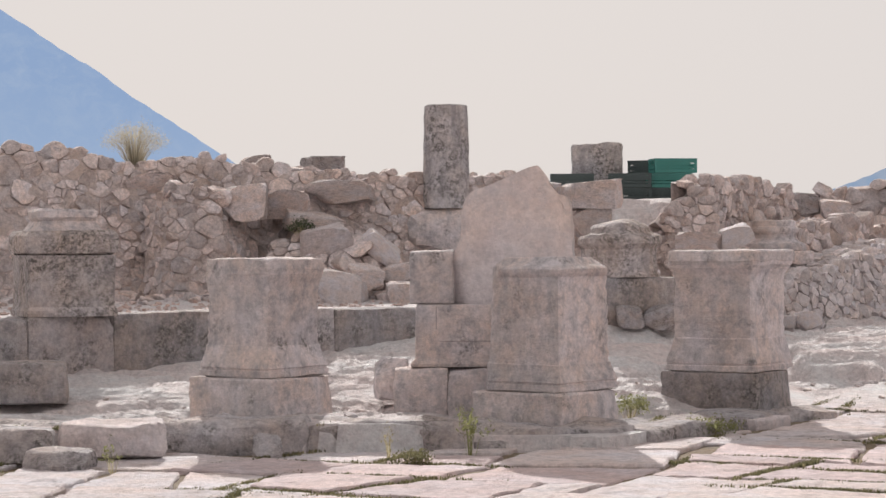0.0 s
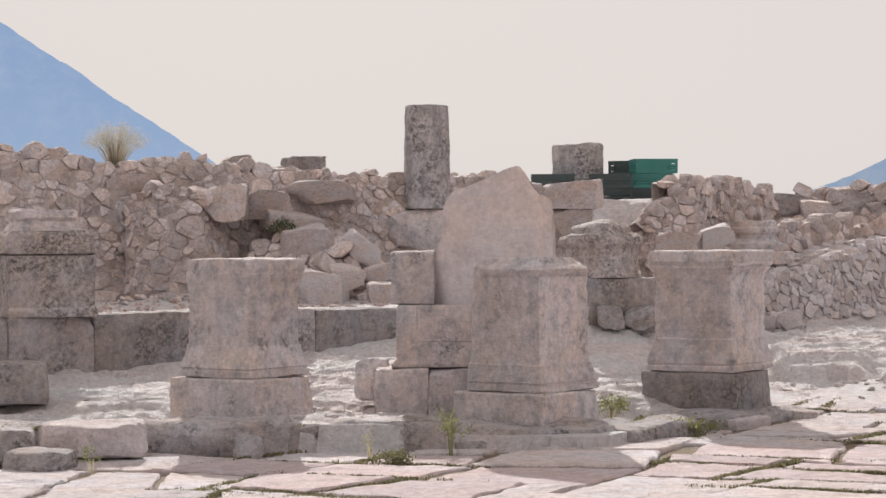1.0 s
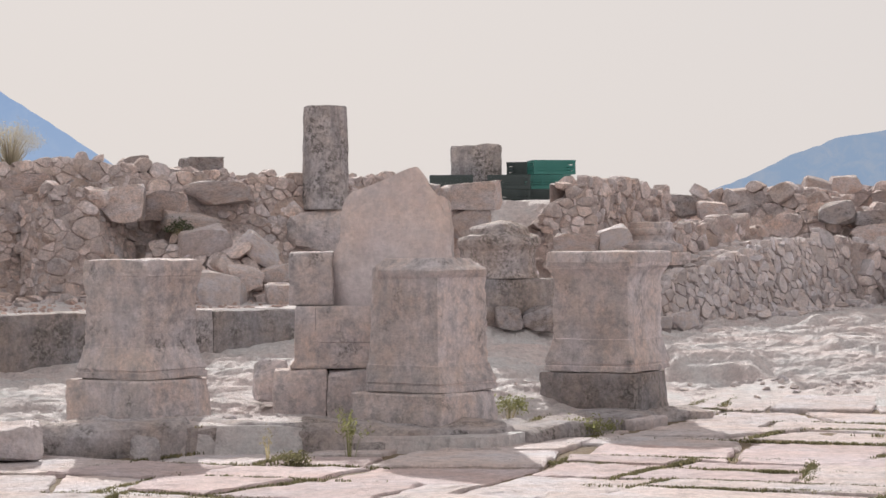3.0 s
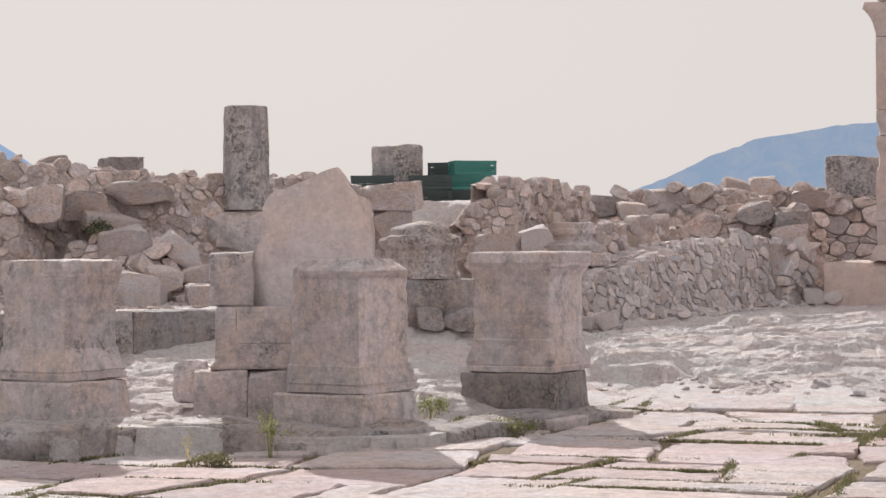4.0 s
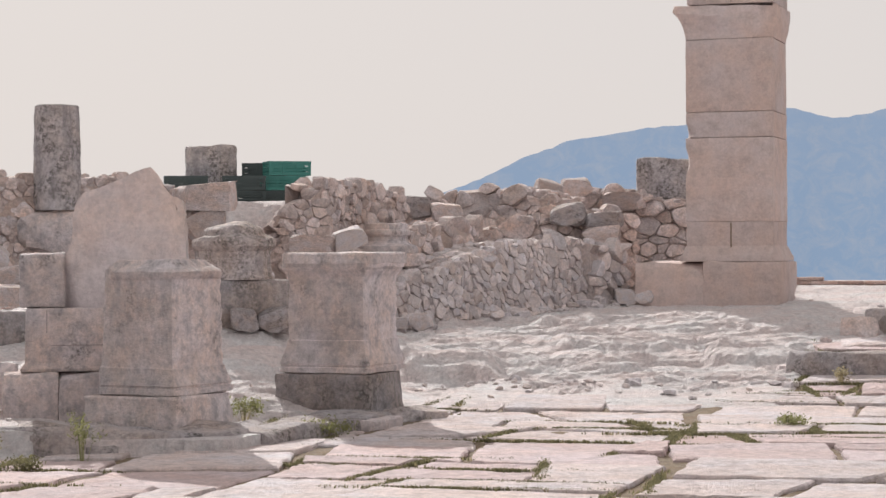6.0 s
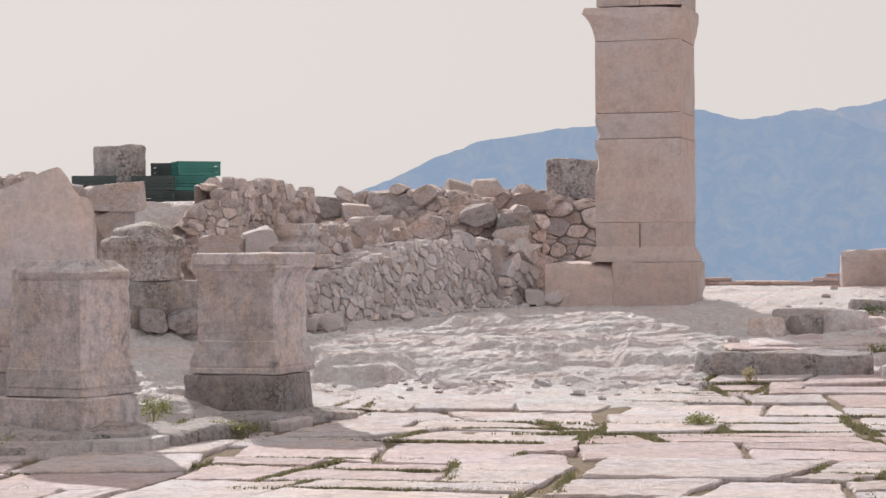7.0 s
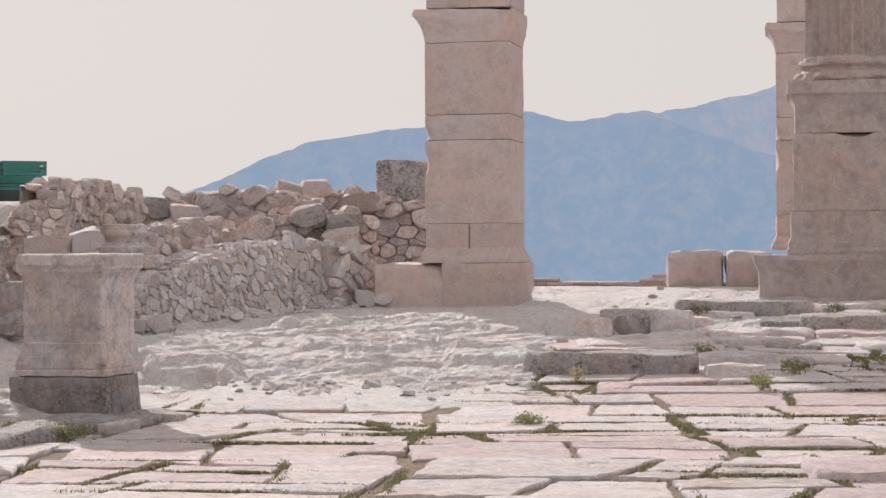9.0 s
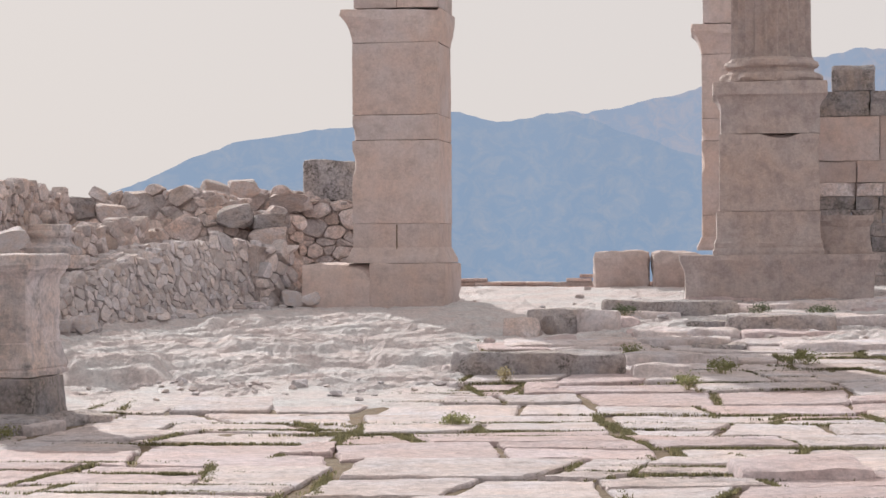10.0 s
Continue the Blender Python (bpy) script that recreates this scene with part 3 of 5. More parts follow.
def broken_slab():
    """A slab whose left edge is broken in a wavy line and whose top climbs to a blunt peak."""
    left = ((0, -0.44), (0.16, -0.457), (0.31, -0.444), (0.44, -0.39), (0.59, -0.36), (0.675, -0.368), (0.846, -0.308), (1.1, -0.25))
    right = ((0, 0.48), (0.376, 0.478), (0.70, 0.462), (0.795, 0.45), (0.83, 0.395), (0.966, 0.345), (1.1, 0.30))
    top = ((0, 0.80), (0.035, 0.845), (0.2, 0.885), (0.43, 0.945), (0.62, 1.0), (0.74, 1.03), (0.84, 1.04), (0.9, 0.97), (0.94, 0.83), (1.0, 0.79))
    bm = bmesh.new()
    nu, nv = 34, 40
    sheets = []
    for side in (-1, 1):
        grid = []
        for i in range(nu + 1):
            u = i / nu
            row = []
            for k in range(nv + 1):
                z = ramp(u, *top) * k / nv
                x = ramp(z, *left) + (ramp(z, *right) - ramp(z, *left)) * u
                thick = 0.17 - 0.075 * (1 - step(0.0, 0.16, u)) - 0.05 * step(0.84, 0.97, u)
                y = side * (thick + 0.020 * noise.noise((x * 3, z * 3, side)) + 0.008 * noise.noise((x * 9, z * 9, side)))
                x += 0.014 * noise.noise((z * 11, side * 2, 3)) * (u < 0.02 or u > 0.98)
                row.append(bm.verts.new((x, y, z * (0.975 if side > 0 else 1) + 0.012 * noise.noise((x * 8, 5, side)) * (k == nv))))
            grid.append(row)
        sheets.append(grid)
    f, b = sheets
    for i in range(nu):
        for k in range(nv):
            bm.faces.new((f[i][k], f[i + 1][k], f[i + 1][k + 1], f[i][k + 1]))
            bm.faces.new((b[i][k], b[i][k + 1], b[i + 1][k + 1], b[i + 1][k]))
        bm.faces.new((f[i][nv], f[i + 1][nv], b[i + 1][nv], b[i][nv]))
        bm.faces.new((f[i][0], b[i][0], b[i + 1][0], f[i + 1][0]))
    for k in range(nv):
        bm.faces.new((f[0][k], f[0][k + 1], b[0][k + 1], b[0][k]))
        bm.faces.new((f[nu][k], b[nu][k], b[nu][k + 1], f[nu][k + 1]))
    ob = part("broken_slab", soft(bm, 35), M_SLAB)
    ob.matrix_world = pose(*spot(1.86, 15.75, 0.90), 0, 0, -8)
    return tagged(ob, "tall broken slab of smooth limestone standing on the base", "stone slab")


broken_slab()


def far_pedestal():
    t = thing("statue_pedestal", spot(-10.33, 17.55, 0.785), 12 + 10.3, "blackened limestone pedestal with stepped top on the kerb course", "pedestal", "statue pedestals")
    part("die", moulded([(0.02, 0), (0.02, 0.05), (0, 0.08), (0, 0.2), (0, 0.34), (0.01, 0.48), (0.012, 0.5)], 0.71, 0.71, 9, 0.014, 5), M_PED_DARK, t)
    ob = part("crown", moulded([(-0.02, 0), (0.02, 0.02), (0.035, 0.06), (0.035, 0.16), (0.0, 0.2)], 0.70, 0.70, 9, 0.018, 6), M_PED_DARK, t)
    ob.location.z = 0.5
    ob = part("top_moulding", moulded([(0.06, 0), (0.03, 0.04), (0.0, 0.08), (0.02, 0.11), (0.02, 0.16), (0.0, 0.18)], 0.44, 0.44, 7, 0.014, 7), M_PED, t, "paler stepped top moulding")
    ob.location.z = 0.70


far_pedestal()


# ---- kerb course behind the pedestals ----
def bench():
    t = thing("kerb_course", spot(-6, bench_line(-6), 0.3), 0, "long course of squared limestone kerb blocks", "stone kerb")
    edges = [-15.5, -13.4, -11.9, -9.55, -6.45, -3.42, -1.05, 1.4]
    for i, (a, b) in enumerate(zip(edges, edges[1:])):
        p, q = spot(a, bench_line(a)), spot(b, bench_line(b))
        mid, v = (p + q) / 2, q - p
        z0 = height(mid.x, mid.y - 0.3, False) - 0.2
        ob = part("kerb_block", rough_block(v.length - 0.012, 0.5, 0.785 - z0 + 0.012 * math.sin(i * 5), 0.02, 0.012, i + 0.5, 3), M_BASE if i % 2 else M_LEDGE, t)
        ob.matrix_basis = t.matrix_world.inverted() @ pose(mid.x, mid.y + 0.25, z0, 0, 0, math.degrees(math.atan2(v.y, v.x)))


bench()


# ---- low ledge along the paving ----
def ledge():
    t = thing("stone_ledge", spot(-2, ledge_line(-2)), 0, "low ledge of worn irregular kerbstones along the paving", "stone ledge")
    rnd = random.Random(4)
    a = -15.0
    while a < 9.5:
        w = rnd.uniform(0.5, 1.15)
        b = a + math.degrees(w / ledge_line(a))
        p, q = spot(a, ledge_line(a)), spot(b, ledge_line(b))
        mid, v = (p + q) / 2, q - p
        h = ramp(a, (-12, 0.20), (-1.5, 0.18), (1.5, 0.10), (6, 0.09), (10, 0.05)) + rnd.uniform(-0.025, 0.02)
        ob = part("kerbstone", rough_block(v.length - rnd.uniform(-0.03, 0.02), rnd.uniform(0.45, 0.65), h + 0.08, 0.04, 0.05, a, 7), M_LEDGE, t)
        ob.matrix_basis = t.matrix_world.inverted() @ pose(mid.x, mid.y + 0.22 + rnd.uniform(-0.06, 0.06), -0.08, rnd.uniform(-2, 2), rnd.uniform(-2, 2), math.degrees(math.atan2(v.y, v.x)) + rnd.uniform(-4, 4))
        a = b


ledge()


def boulder(az, d, size, label, turn=0.0, z=None, which=0, name="boulder", material=None, wild=4.0, sink=0.12, lean=0.0):
    p = spot(az, d)
    zz = height(p.x, p.y, False) if z is None else z
    me = BOULDERS[which % len(BOULDERS)]
    if material:
        me = me.copy()
        me.materials.clear()
        me.materials.append(material)
    ob = new(name, me)
    ob.matrix_world = pose(p.x, p.y, zz + size[2] * (0.5 - sink), 0, lean, turn - az) @ Matrix.Diagonal((*size, 1))
    return tagged(ob, label, "boulder")


def loose(name, az, d, size, turn, label, seed, m=None, z=None, bevel=0.05, rough=0.035):
    p = spot(az, d)
    ob = part(name, rough_block(*size, bevel, rough, seed, 6), m or M_LEDGE)
    ob.matrix_world = pose(p.x, p.y, (height(p.x, p.y, False) if z is None else z) - 0.02, 0, 0, turn)
    return tagged(ob, label, "stone", "loose slabs")


loose("loose_slab", -9.05, 13.5, (0.66, 0.52, 0.21), 10, "flat pale limestone slab lying before the ledge", 81.0, M_PAVE, 0.03)
loose("loose_slab", -11.75, 13.45, (0.56, 0.5, 0.22), 6, "weathered limestone block at the paving's edge", 82.0)
loose("loose_slab", -10.5, 12.95, (0.40, 0.32, 0.11), -5, "small flat stone on the paving", 83.0)
loose("loose_stone", -4.85, 13.4, (0.17, 0.18, 0.18), 20, "small round stone wedged at the ledge", 84.0, bevel=0.06)
loose("loose_stone", -1.42, 15.7, (0.27, 0.32, 0.33), 12, "rounded worn stone beside the large base", 85.0, M_PED, bevel=0.11)
ob = tagged(part("fallen_block", rough_block(0.75, 0.5, 0.3, 0.03, 0.02, 3, 4), M_BASE), "dark squared limestone block lying on the bedrock", "stone block")
ob.matrix_world = pose(*spot(-11.6, 15.9, 0.19), 0, 0, 12)


# ---- rubble walls ----
def packed(width, tall, size, stretch, rnd):
    """Stones fitted to one another on a wall's face: outlines (along, up) round their middles, in cells that share their joints."""
    w = width / stretch
    sites = np.zeros((0, 3))
    for i in range(int(w * tall / size ** 2 * 14)):
        x, y = rnd.uniform(-size, w + size), rnd.uniform(-size, tall + size)
        r = size * (0.62 + 0.55 * noise.noise((x * 1.7, y * 1.7, size * 50))) * rnd.choice((0.55, 0.75, 0.9, 1.0, 1.35))
        r = max(r, size * 0.3)
        if not len(sites) or (np.hypot(sites[:, 0] - x, sites[:, 1] - y) > (sites[:, 2] + r) * 0.62).all():
            sites = np.vstack((sites, (x, y, r)))
    cells = []
    for x, y, r in sites:
        dx, dy = sites[:, 0] - x, sites[:, 1] - y
        dd = np.hypot(dx, dy)
        order = np.argsort(dd)[1:15]
        k = size * 1.5
        poly = [(-k, -k), (k, -k), (k, k), (-k, k)]
        for j in order:
            d, ux, uy = dd[j], dx[j] / dd[j], dy[j] / dd[j]
            lim = (d * d + r * r - sites[j, 2] ** 2) / (2 * d)
            out = []
            for (ax, ay), (bx, by) in zip(poly, poly[1:] + poly[:1]):
                p, q = ax * ux + ay * uy - lim, bx * ux + by * uy - lim
                if p <= 0:
                    out.append((ax, ay))
                if p * q < 0:
                    f = p / (p - q)
                    out.append((ax + (bx - ax) * f, ay + (by - ay) * f))
            poly = out
            if len(poly) < 3:
                break
        if len(poly) >= 3:
            cells.append((x * stretch, y, r, [(px * stretch, py) for px, py in poly]))
    return cells


def rubble_wall(name, line, depth, lean, size, meshes, m_heap, label, seed, pieces=240, wild=14.0, crown=0.75, stretch=1.25, gap=0.05, mortar=0.0, bulge=0.2):
    """line: bearing, distance, foot height, crest height. A core of earth and mortar, faced with fitted stones and crowned with loose ones."""
    rnd = random.Random(seed)
    pts = [(spot(a, d), z0, z1) for a, d, z0, z1 in line]
    run = [0.0]
    for p, q in zip(pts, pts[1:]):
        run.append(run[-1] + (q[0] - p[0]).length)

    def along(s):
        for i in range(len(pts) - 1):
            if s <= run[i + 1] or i == len(pts) - 2:
                t = (s - run[i]) / (run[i + 1] - run[i])
                p, q = pts[i], pts[i + 1]
                v = (q[0] - p[0]).normalized()
                z1 = p[2] + (q[2] - p[2]) * t
                return p[0].lerp(q[0], t), v, Vector((-v.y, v.x, 0)), p[1] + (q[1] - p[1]) * t, z1 + 0.10 * noise.noise((s * 1.1, seed, 0)) + 0.05 * noise.noise((s * 3.1, seed, 2))

    def face(s, t, out=0.0):
        p, v, nrm, z0, z1 = along(s)
        wave = bulge * noise.noise((s * 0.8, t * 1.3, seed)) + 0.4 * bulge * noise.noise((s * 2.3, t * 3.0, seed))
        return p + nrm * (lean * t + wave - out) + Vector((0, 0, z0 + t))

    bm = bmesh.new()
    rows = []
    grain = size * 0.4
    steps = max(6, int(run[-1] / grain))
    tall = max(p[2] - p[1] for p in pts)
    nf, nt = max(4, int(tall / grain)), max(3, int(depth / grain * 0.7))
    for i in range(steps + 1):
        c = run[-1] * i / steps
        p, v, nrm, z0, z1 = along(c)
        h = z1 - z0 - 0.05
        row = [face(c, -0.25, -0.03)] + [face(c, h * k / nf, mortar + 0.03 * noise.noise((c * 6, k * 0.7, seed))) for k in range(nf)]
        back = face(c, h)
        row += [back + nrm * (depth * k / nt) + Vector((0, 0, 0.09 * noise.noise((c * 3, k * 0.6, seed)))) for k in range(nt + 1)]
        row += [back + nrm * depth - Vector((0, 0, h + 0.25))]
        rows.append([bm.verts.new(q) for q in row])
    n = len(rows[0])
    for a, b in zip(rows, rows[1:]):
        for i in range(n - 1):
            bm.faces.new((a[i], b[i], b[i + 1], a[i + 1]))
    bm.faces.new(rows[0])
    bm.faces.new(rows[-1][::-1])
    core = part(name, soft(bm, 50), M_FILL)
    tagged(core, label, "rubble wall", kind="structure")
    heap, count = Heap(), 0
    for x, y, r, poly in packed(run[-1], tall + 0.1, size, stretch, rnd):
        if not 0 <= x <= run[-1] or y < -0.05:
            continue
        p, v, nrm, z0, z1 = along(x)
        if z0 + y > z1 + 0.02:
            continue
        home = face(x, y)
        proud, tip_x, tip_y = r * rnd.uniform(0.08, 0.48), rnd.uniform(-0.25, 0.25), rnd.uniform(-0.25, 0.25)
        shape = []
        for (ax, ay), (bx, by) in zip(poly, poly[1:] + poly[:1]):
            if math.hypot(bx - ax, by - ay) < r * 0.25:
                shape.append(((ax + bx) / 2, (ay + by) / 2))
            else:
                shape += [(ax + (bx - ax) * k, ay + (by - ay) * k) for k in (0.2, 0.8)]
        verts, m = [], len(shape)
        for shrink, out in ((1 - gap, -0.6 * r - 0.05), (1 - gap, 0.15 * proud), (0.93 - gap, 0.8 * proud), (0.5, proud)):
            for px, py in shape:
                k = shrink * (1 + 0.10 * noise.noise((px * 9 + x, py * 9 + y, shrink)))
                o = out + (tip_x * px + tip_y * py) * 1.3 * (out > 0) + 0.10 * r * noise.noise((px * 14 + x, py * 14, out * 5)) * (out > 0)
                verts.append(v * (px * k) - nrm * (o - lean * py * k) + Vector((0, 0, py * k)))
        faces = [tuple(g * m + q for g, q in ((g0, i), (g0, (i + 1) % m), (g0 + 1, (i + 1) % m), (g0 + 1, i))) for g0 in range(3) for i in range(m)]
        faces.append(tuple(range(3 * m, 4 * m)))
        me = bpy.data.meshes.new("stone")
        me.from_pydata(verts, [], faces)
        me.materials.append(m_heap)
        me.shade_smooth()
        me.set_sharp_from_angle(angle=radians(26))
        if count < pieces:
            placed("stone", me, Matrix.Translation(home), core)
            count += 1
        else:
            heap.add(me, Matrix.Translation(home))
            bpy.data.meshes.remove(me)
    for _ in range(int(crown * run[-1] * depth / (size * size * 0.42))):
        c = rnd.uniform(0, run[-1])
        p, v, nrm, z0, z1 = along(c)
        k = rnd.uniform(0.0, 1.0)
        w = size * rnd.choice((0.35, 0.45, 0.6, 0.7, 0.85, 1.0, 1.3))
        pos = face(c, z1 - z0) + nrm * depth * k + Vector((0, 0, -0.06 + w * rnd.uniform(-0.12, 0.2)))
        heap.add(rnd.choice(meshes), stone_pose(pos, rnd.uniform(0, 360), (w * 1.1, w * rnd.uniform(0.65, 1), w * rnd.uniform(0.45, 0.8)), rnd, wild))
    if heap.verts:
        heap.build("stones", m_heap, core)
    return core


rubble_wall("rubble_wall", [(-14.5, 21.4, 0.75, 2.42), (-10.5, 21.6, 0.78, 2.40), (-8.0, 21.9, 0.80, 2.28), (-5.5, 22.1, 0.80, 2.26), (-2.2, 22.4, 0.85, 2.14), (2.5, 23.2, 0.85, 2.14), (4.3, 23.6, 0.85, 2.03), (4.7, 23.8, 0.85, 1.5), (5.9, 24.0, 0.85, 1.45)],
            1.7, 0.27, 0.135, ROCKS, M_RUBBLE, "long ruined wall of pale mortared rubble", 11, 300, 20.0, 0.8, mortar=0.0, bulge=0.13)
rubble_wall("rubble_wall", [(-8.3, 21.95, 0.78, 1.8), (-7.5, 21.5, 0.78, 1.95), (-6.0, 21.5, 0.78, 1.97), (-5.2, 22.1, 0.78, 1.8)], 0.6, 0.1, 0.14, ROCKS, M_RUBBLE, "ragged stub of mortared rubble standing out from the wall", 18, 120, 8.0, bulge=0.1)
rubble_wall("fallen_rubble", [(-5.3, 21.1, 0.72, 1.35), (-4.0, 20.95, 0.72, 1.5), (-2.4, 20.9, 0.72, 1.45), (-0.8, 21.2, 0.72, 1.3)], 0.5, 0.95, 0.15, ROCKS, M_RUBBLE, "scree of fallen rubble against the wall", 23, 160, 35.0, 1.6, 1.2, 0.06, -0.04, 0.16)
rubble_wall("rubble_wall", [(5.8, 24.6, 0.8, 1.42), (6.3, 24.6, 0.8, 1.62), (6.9, 24.8, 0.8, 1.9), (7.4, 24.9, 0.8, 2.1), (8.3, 26.2, 0.8, 2.18), (9.6, 28.4, 0.8, 2.05)],
            0.45, 0.05, 0.18, ROCKS, M_RUBBLE, "ruined rubble wall turning away at a corner", 12, mortar=-0.02, bulge=0.08)
rubble_wall("rubble_wall", [(9.2, 29.6, 0.8, 1.98), (10.3, 29.3, 0.8, 2.05), (11.3, 29.3, 0.8, 2.20), (13.2, 28.8, 0.8, 2.10)], 1.1, 0.25, 0.18, ROCKS, M_RUBBLE, "stepped ruined wall of brown rubble", 13, mortar=-0.02, bulge=0.15)
rubble_wall("rubble_wall", [(12.6, 28.2, 0.7, 1.72), (14.2, 28.2, 0.7, 1.82), (15.9, 28.5, 0.7, 1.72)], 0.7, 0.05, 0.17, ROCKS, M_RUBBLE, "short rubble wall with large coping stones", 14, mortar=-0.04, bulge=0.06)
rubble_wall("rubble_wall", [(13.0, 31.2, 0.7, 2.22), (15.0, 31.2, 0.7, 2.20), (17.6, 31.0, 0.7, 2.0)], 0.8, 0.03, 0.19, ROCKS, M_RUBBLE, "rubble wall of rounded stones behind the pier", 15, stretch=1.6, mortar=-0.04, bulge=0.05)
rubble_wall("rubble_wall", [(8.2, 25.3, 0.5, 1.26), (9.5, 25.6, 0.5, 1.3), (9.9, 25.8, 0.5, 1.55), (10.8, 26.6, 0.5, 1.64), (12.3, 27.6, 0.5, 1.66)],
            1.4, 0.12, 0.2, ROCKS, M_RUBBLE, "low mortared rubble wall behind the drystone wall", 19, 120, bulge=0.12)
rubble_wall("drystone_wall", [(8.4, 24.0, 0.38, 0.78), (9.6, 24.4, 0.40, 0.95), (10.8, 24.9, 0.42, 1.10), (12.6, 26.0, 0.5, 1.40), (14.9, 27.3, 0.58, 1.42)],
            1.1, 0.2, 0.14, FIELD, M_FIELD, "low drystone wall of small angular fieldstones", 16, 300, 18.0, 1.5, 0.85, 0.03, -0.04, 0.1)
rubble_wall("drystone_wall", [(14.85, 27.0, 0.55, 1.42), (15.75, 27.6, 0.58, 1.38)], 0.7, 0.1, 0.2, FIELD, M_FIELD, "broken end of the drystone wall", 17, 120, 15.0, 1.0, 1.0, 0.07, -0.07, 0.06)

# ---- larger stones in and on the walls: bearing, distance, width, depth, height, base height ----
for az, d, w, deep, h, z, tilt, which, m, label in (
    (-5.50, 21.6, 0.46, 0.42, 0.33, 1.65, -3, 0, M_RUBBLE, "smooth squared stone jutting from the rubble wall"),
    (-4.30, 21.9, 0.45, 0.40, 0.30, 1.66, 4, 1, M_RUBBLE, "rounded limestone boulder set in the rubble wall"),
    (-3.23, 21.3, 0.50, 0.45, 0.31, 1.26, -14, 2, M_PAVE, "pale fallen boulder leaning on the rubble"),
    (-3.64, 21.8, 0.63, 0.57, 0.18, 1.53, 5, 3, M_RUBBLE, "long flat stone lying in the rubble"),
    (-2.69, 22.2, 0.61, 0.55, 0.21, 1.83, -2, 4, M_RUBBLE, "long squared block in the rubble wall"),
    (-4.12, 22.6, 0.35, 0.31, 0.24, 2.01, 5, 5, M_RUBBLE, "blocky limestone boulder on the wall crest"),
    (-4.97, 22.4, 0.44, 0.39, 0.19, 1.97, 10, 6, M_RUBBLE, "blocky limestone boulder on the wall"),
    (-3.21, 23.2, 0.45, 0.41, 0.24, 2.15, 8, 7, M_LEDGE, "dark grey rock on the wall crest"),
    (-5.14, 23.0, 0.31, 0.30, 0.17, 2.19, -5, 0, M_RUBBLE, "flat pale stone on the wall crest"),
    (-7.98, 22.0, 0.51, 0.46, 0.21, 1.93, -4, 1, M_RUBBLE, "large flat stone at the wall top"),
    (-1.72, 21.3, 0.44, 0.40, 0.24, 1.21, 38, 2, M_FIELD, "long pale stone fallen aslant against the wall"),
    (-2.16, 21.0, 0.36, 0.33, 0.22, 0.92, -5, 3, M_RUBBLE, "fallen limestone boulder at the wall foot"),
    (-2.75, 20.5, 0.46, 0.42, 0.31, 0.75, 6, 4, M_FIELD, "pale angular boulder at the wall foot"),
    (-1.17, 20.5, 0.26, 0.30, 0.27, 0.75, 0, 5, M_RUBBLE, "brown limestone boulder at the wall foot"),
    (-1.29, 21.2, 0.30, 0.30, 0.17, 0.99, -8, 6, M_RUBBLE, "fallen limestone boulder at the wall foot"),
    (4.18, 23.3, 0.64, 0.57, 0.35, 1.74, 3, 7, M_RUBBLE, "large squared block crowning the rubble wall"),
    (4.05, 23.2, 0.40, 0.36, 0.29, 1.46, 0, 0, M_RUBBLE, "squared block in the rubble wall"),
    (5.10, 19.5, 0.23, 0.30, 0.20, 0.59, 5, 5, M_LEDGE, "grey angular boulder below the broken pedestal"),
    (5.93, 19.6, 0.29, 0.30, 0.20, 0.57, -8, 6, M_LEDGE, "grey angular boulder below the broken pedestal"),
    (6.97, 22.5, 0.49, 0.44, 0.18, 1.31, 2, 1, M_RUBBLE, "flat limestone block beside the column base"),
    (8.00, 22.5, 0.34, 0.30, 0.24, 1.32, -20, 2, M_FIELD, "tilted pale boulder beside the column base"),
    (9.93, 29.0, 0.39, 0.35, 0.25, 1.78, 0, 4, M_LEDGE, "dark squared block in the stepped wall"),
    (10.69, 28.8, 0.41, 0.37, 0.27, 1.71, 4, 5, M_RUBBLE, "squared block in the stepped wall"),
    (13.97, 28.2, 0.40, 0.36, 0.27, 1.65, -6, 6, M_LEDGE, "large grey-brown coping stone"),
    (15.01, 28.2, 0.53, 0.47, 0.23, 1.60, 3, 7, M_LEDGE, "large grey-brown coping stone"),
    (14.90, 28.0, 0.46, 0.41, 0.21, 1.40, -3, 0, M_RUBBLE, "long stone in the short wall"),
    (15.48, 30.9, 0.57, 0.51, 0.24, 1.92, 2, 1, M_RUBBLE, "squared stone on the rubble wall"),
    (14.23, 31.0, 0.43, 0.39, 0.29, 2.09, -5, 2, M_RUBBLE, "rounded boulder on the rubble wall"),
    (13.50, 31.0, 0.42, 0.38, 0.20, 2.12, 8, 3, M_RUBBLE, "flat boulder on the rubble wall"),
    (15.55, 27.1, 0.24, 0.22, 0.19, 0.62, 4, 5, M_FIELD, "grey boulder at the end of the drystone wall"),
    (16.05, 27.1, 0.2, 0.2, 0.15, 0.62, -8, 6, M_FIELD, "rounded boulder at the end of the drystone wall"),
    (9.96, 24.0, 0.25, 0.30, 0.18, 0.40, -10, 4, M_FIELD, "loose angular stone before the drystone wall"),
    (9.40, 23.9, 0.20, 0.30, 0.15, 0.41, 10, 7, M_FIELD, "loose angular stone before the drystone wall"),
):
    boulder(az, d + (0.32 if az < 0 and z > 1.2 else 0.0), (w * 1.12, deep, h * 1.1), label, 0, z, which, "boulder", m, sink=0.04, lean=tilt)


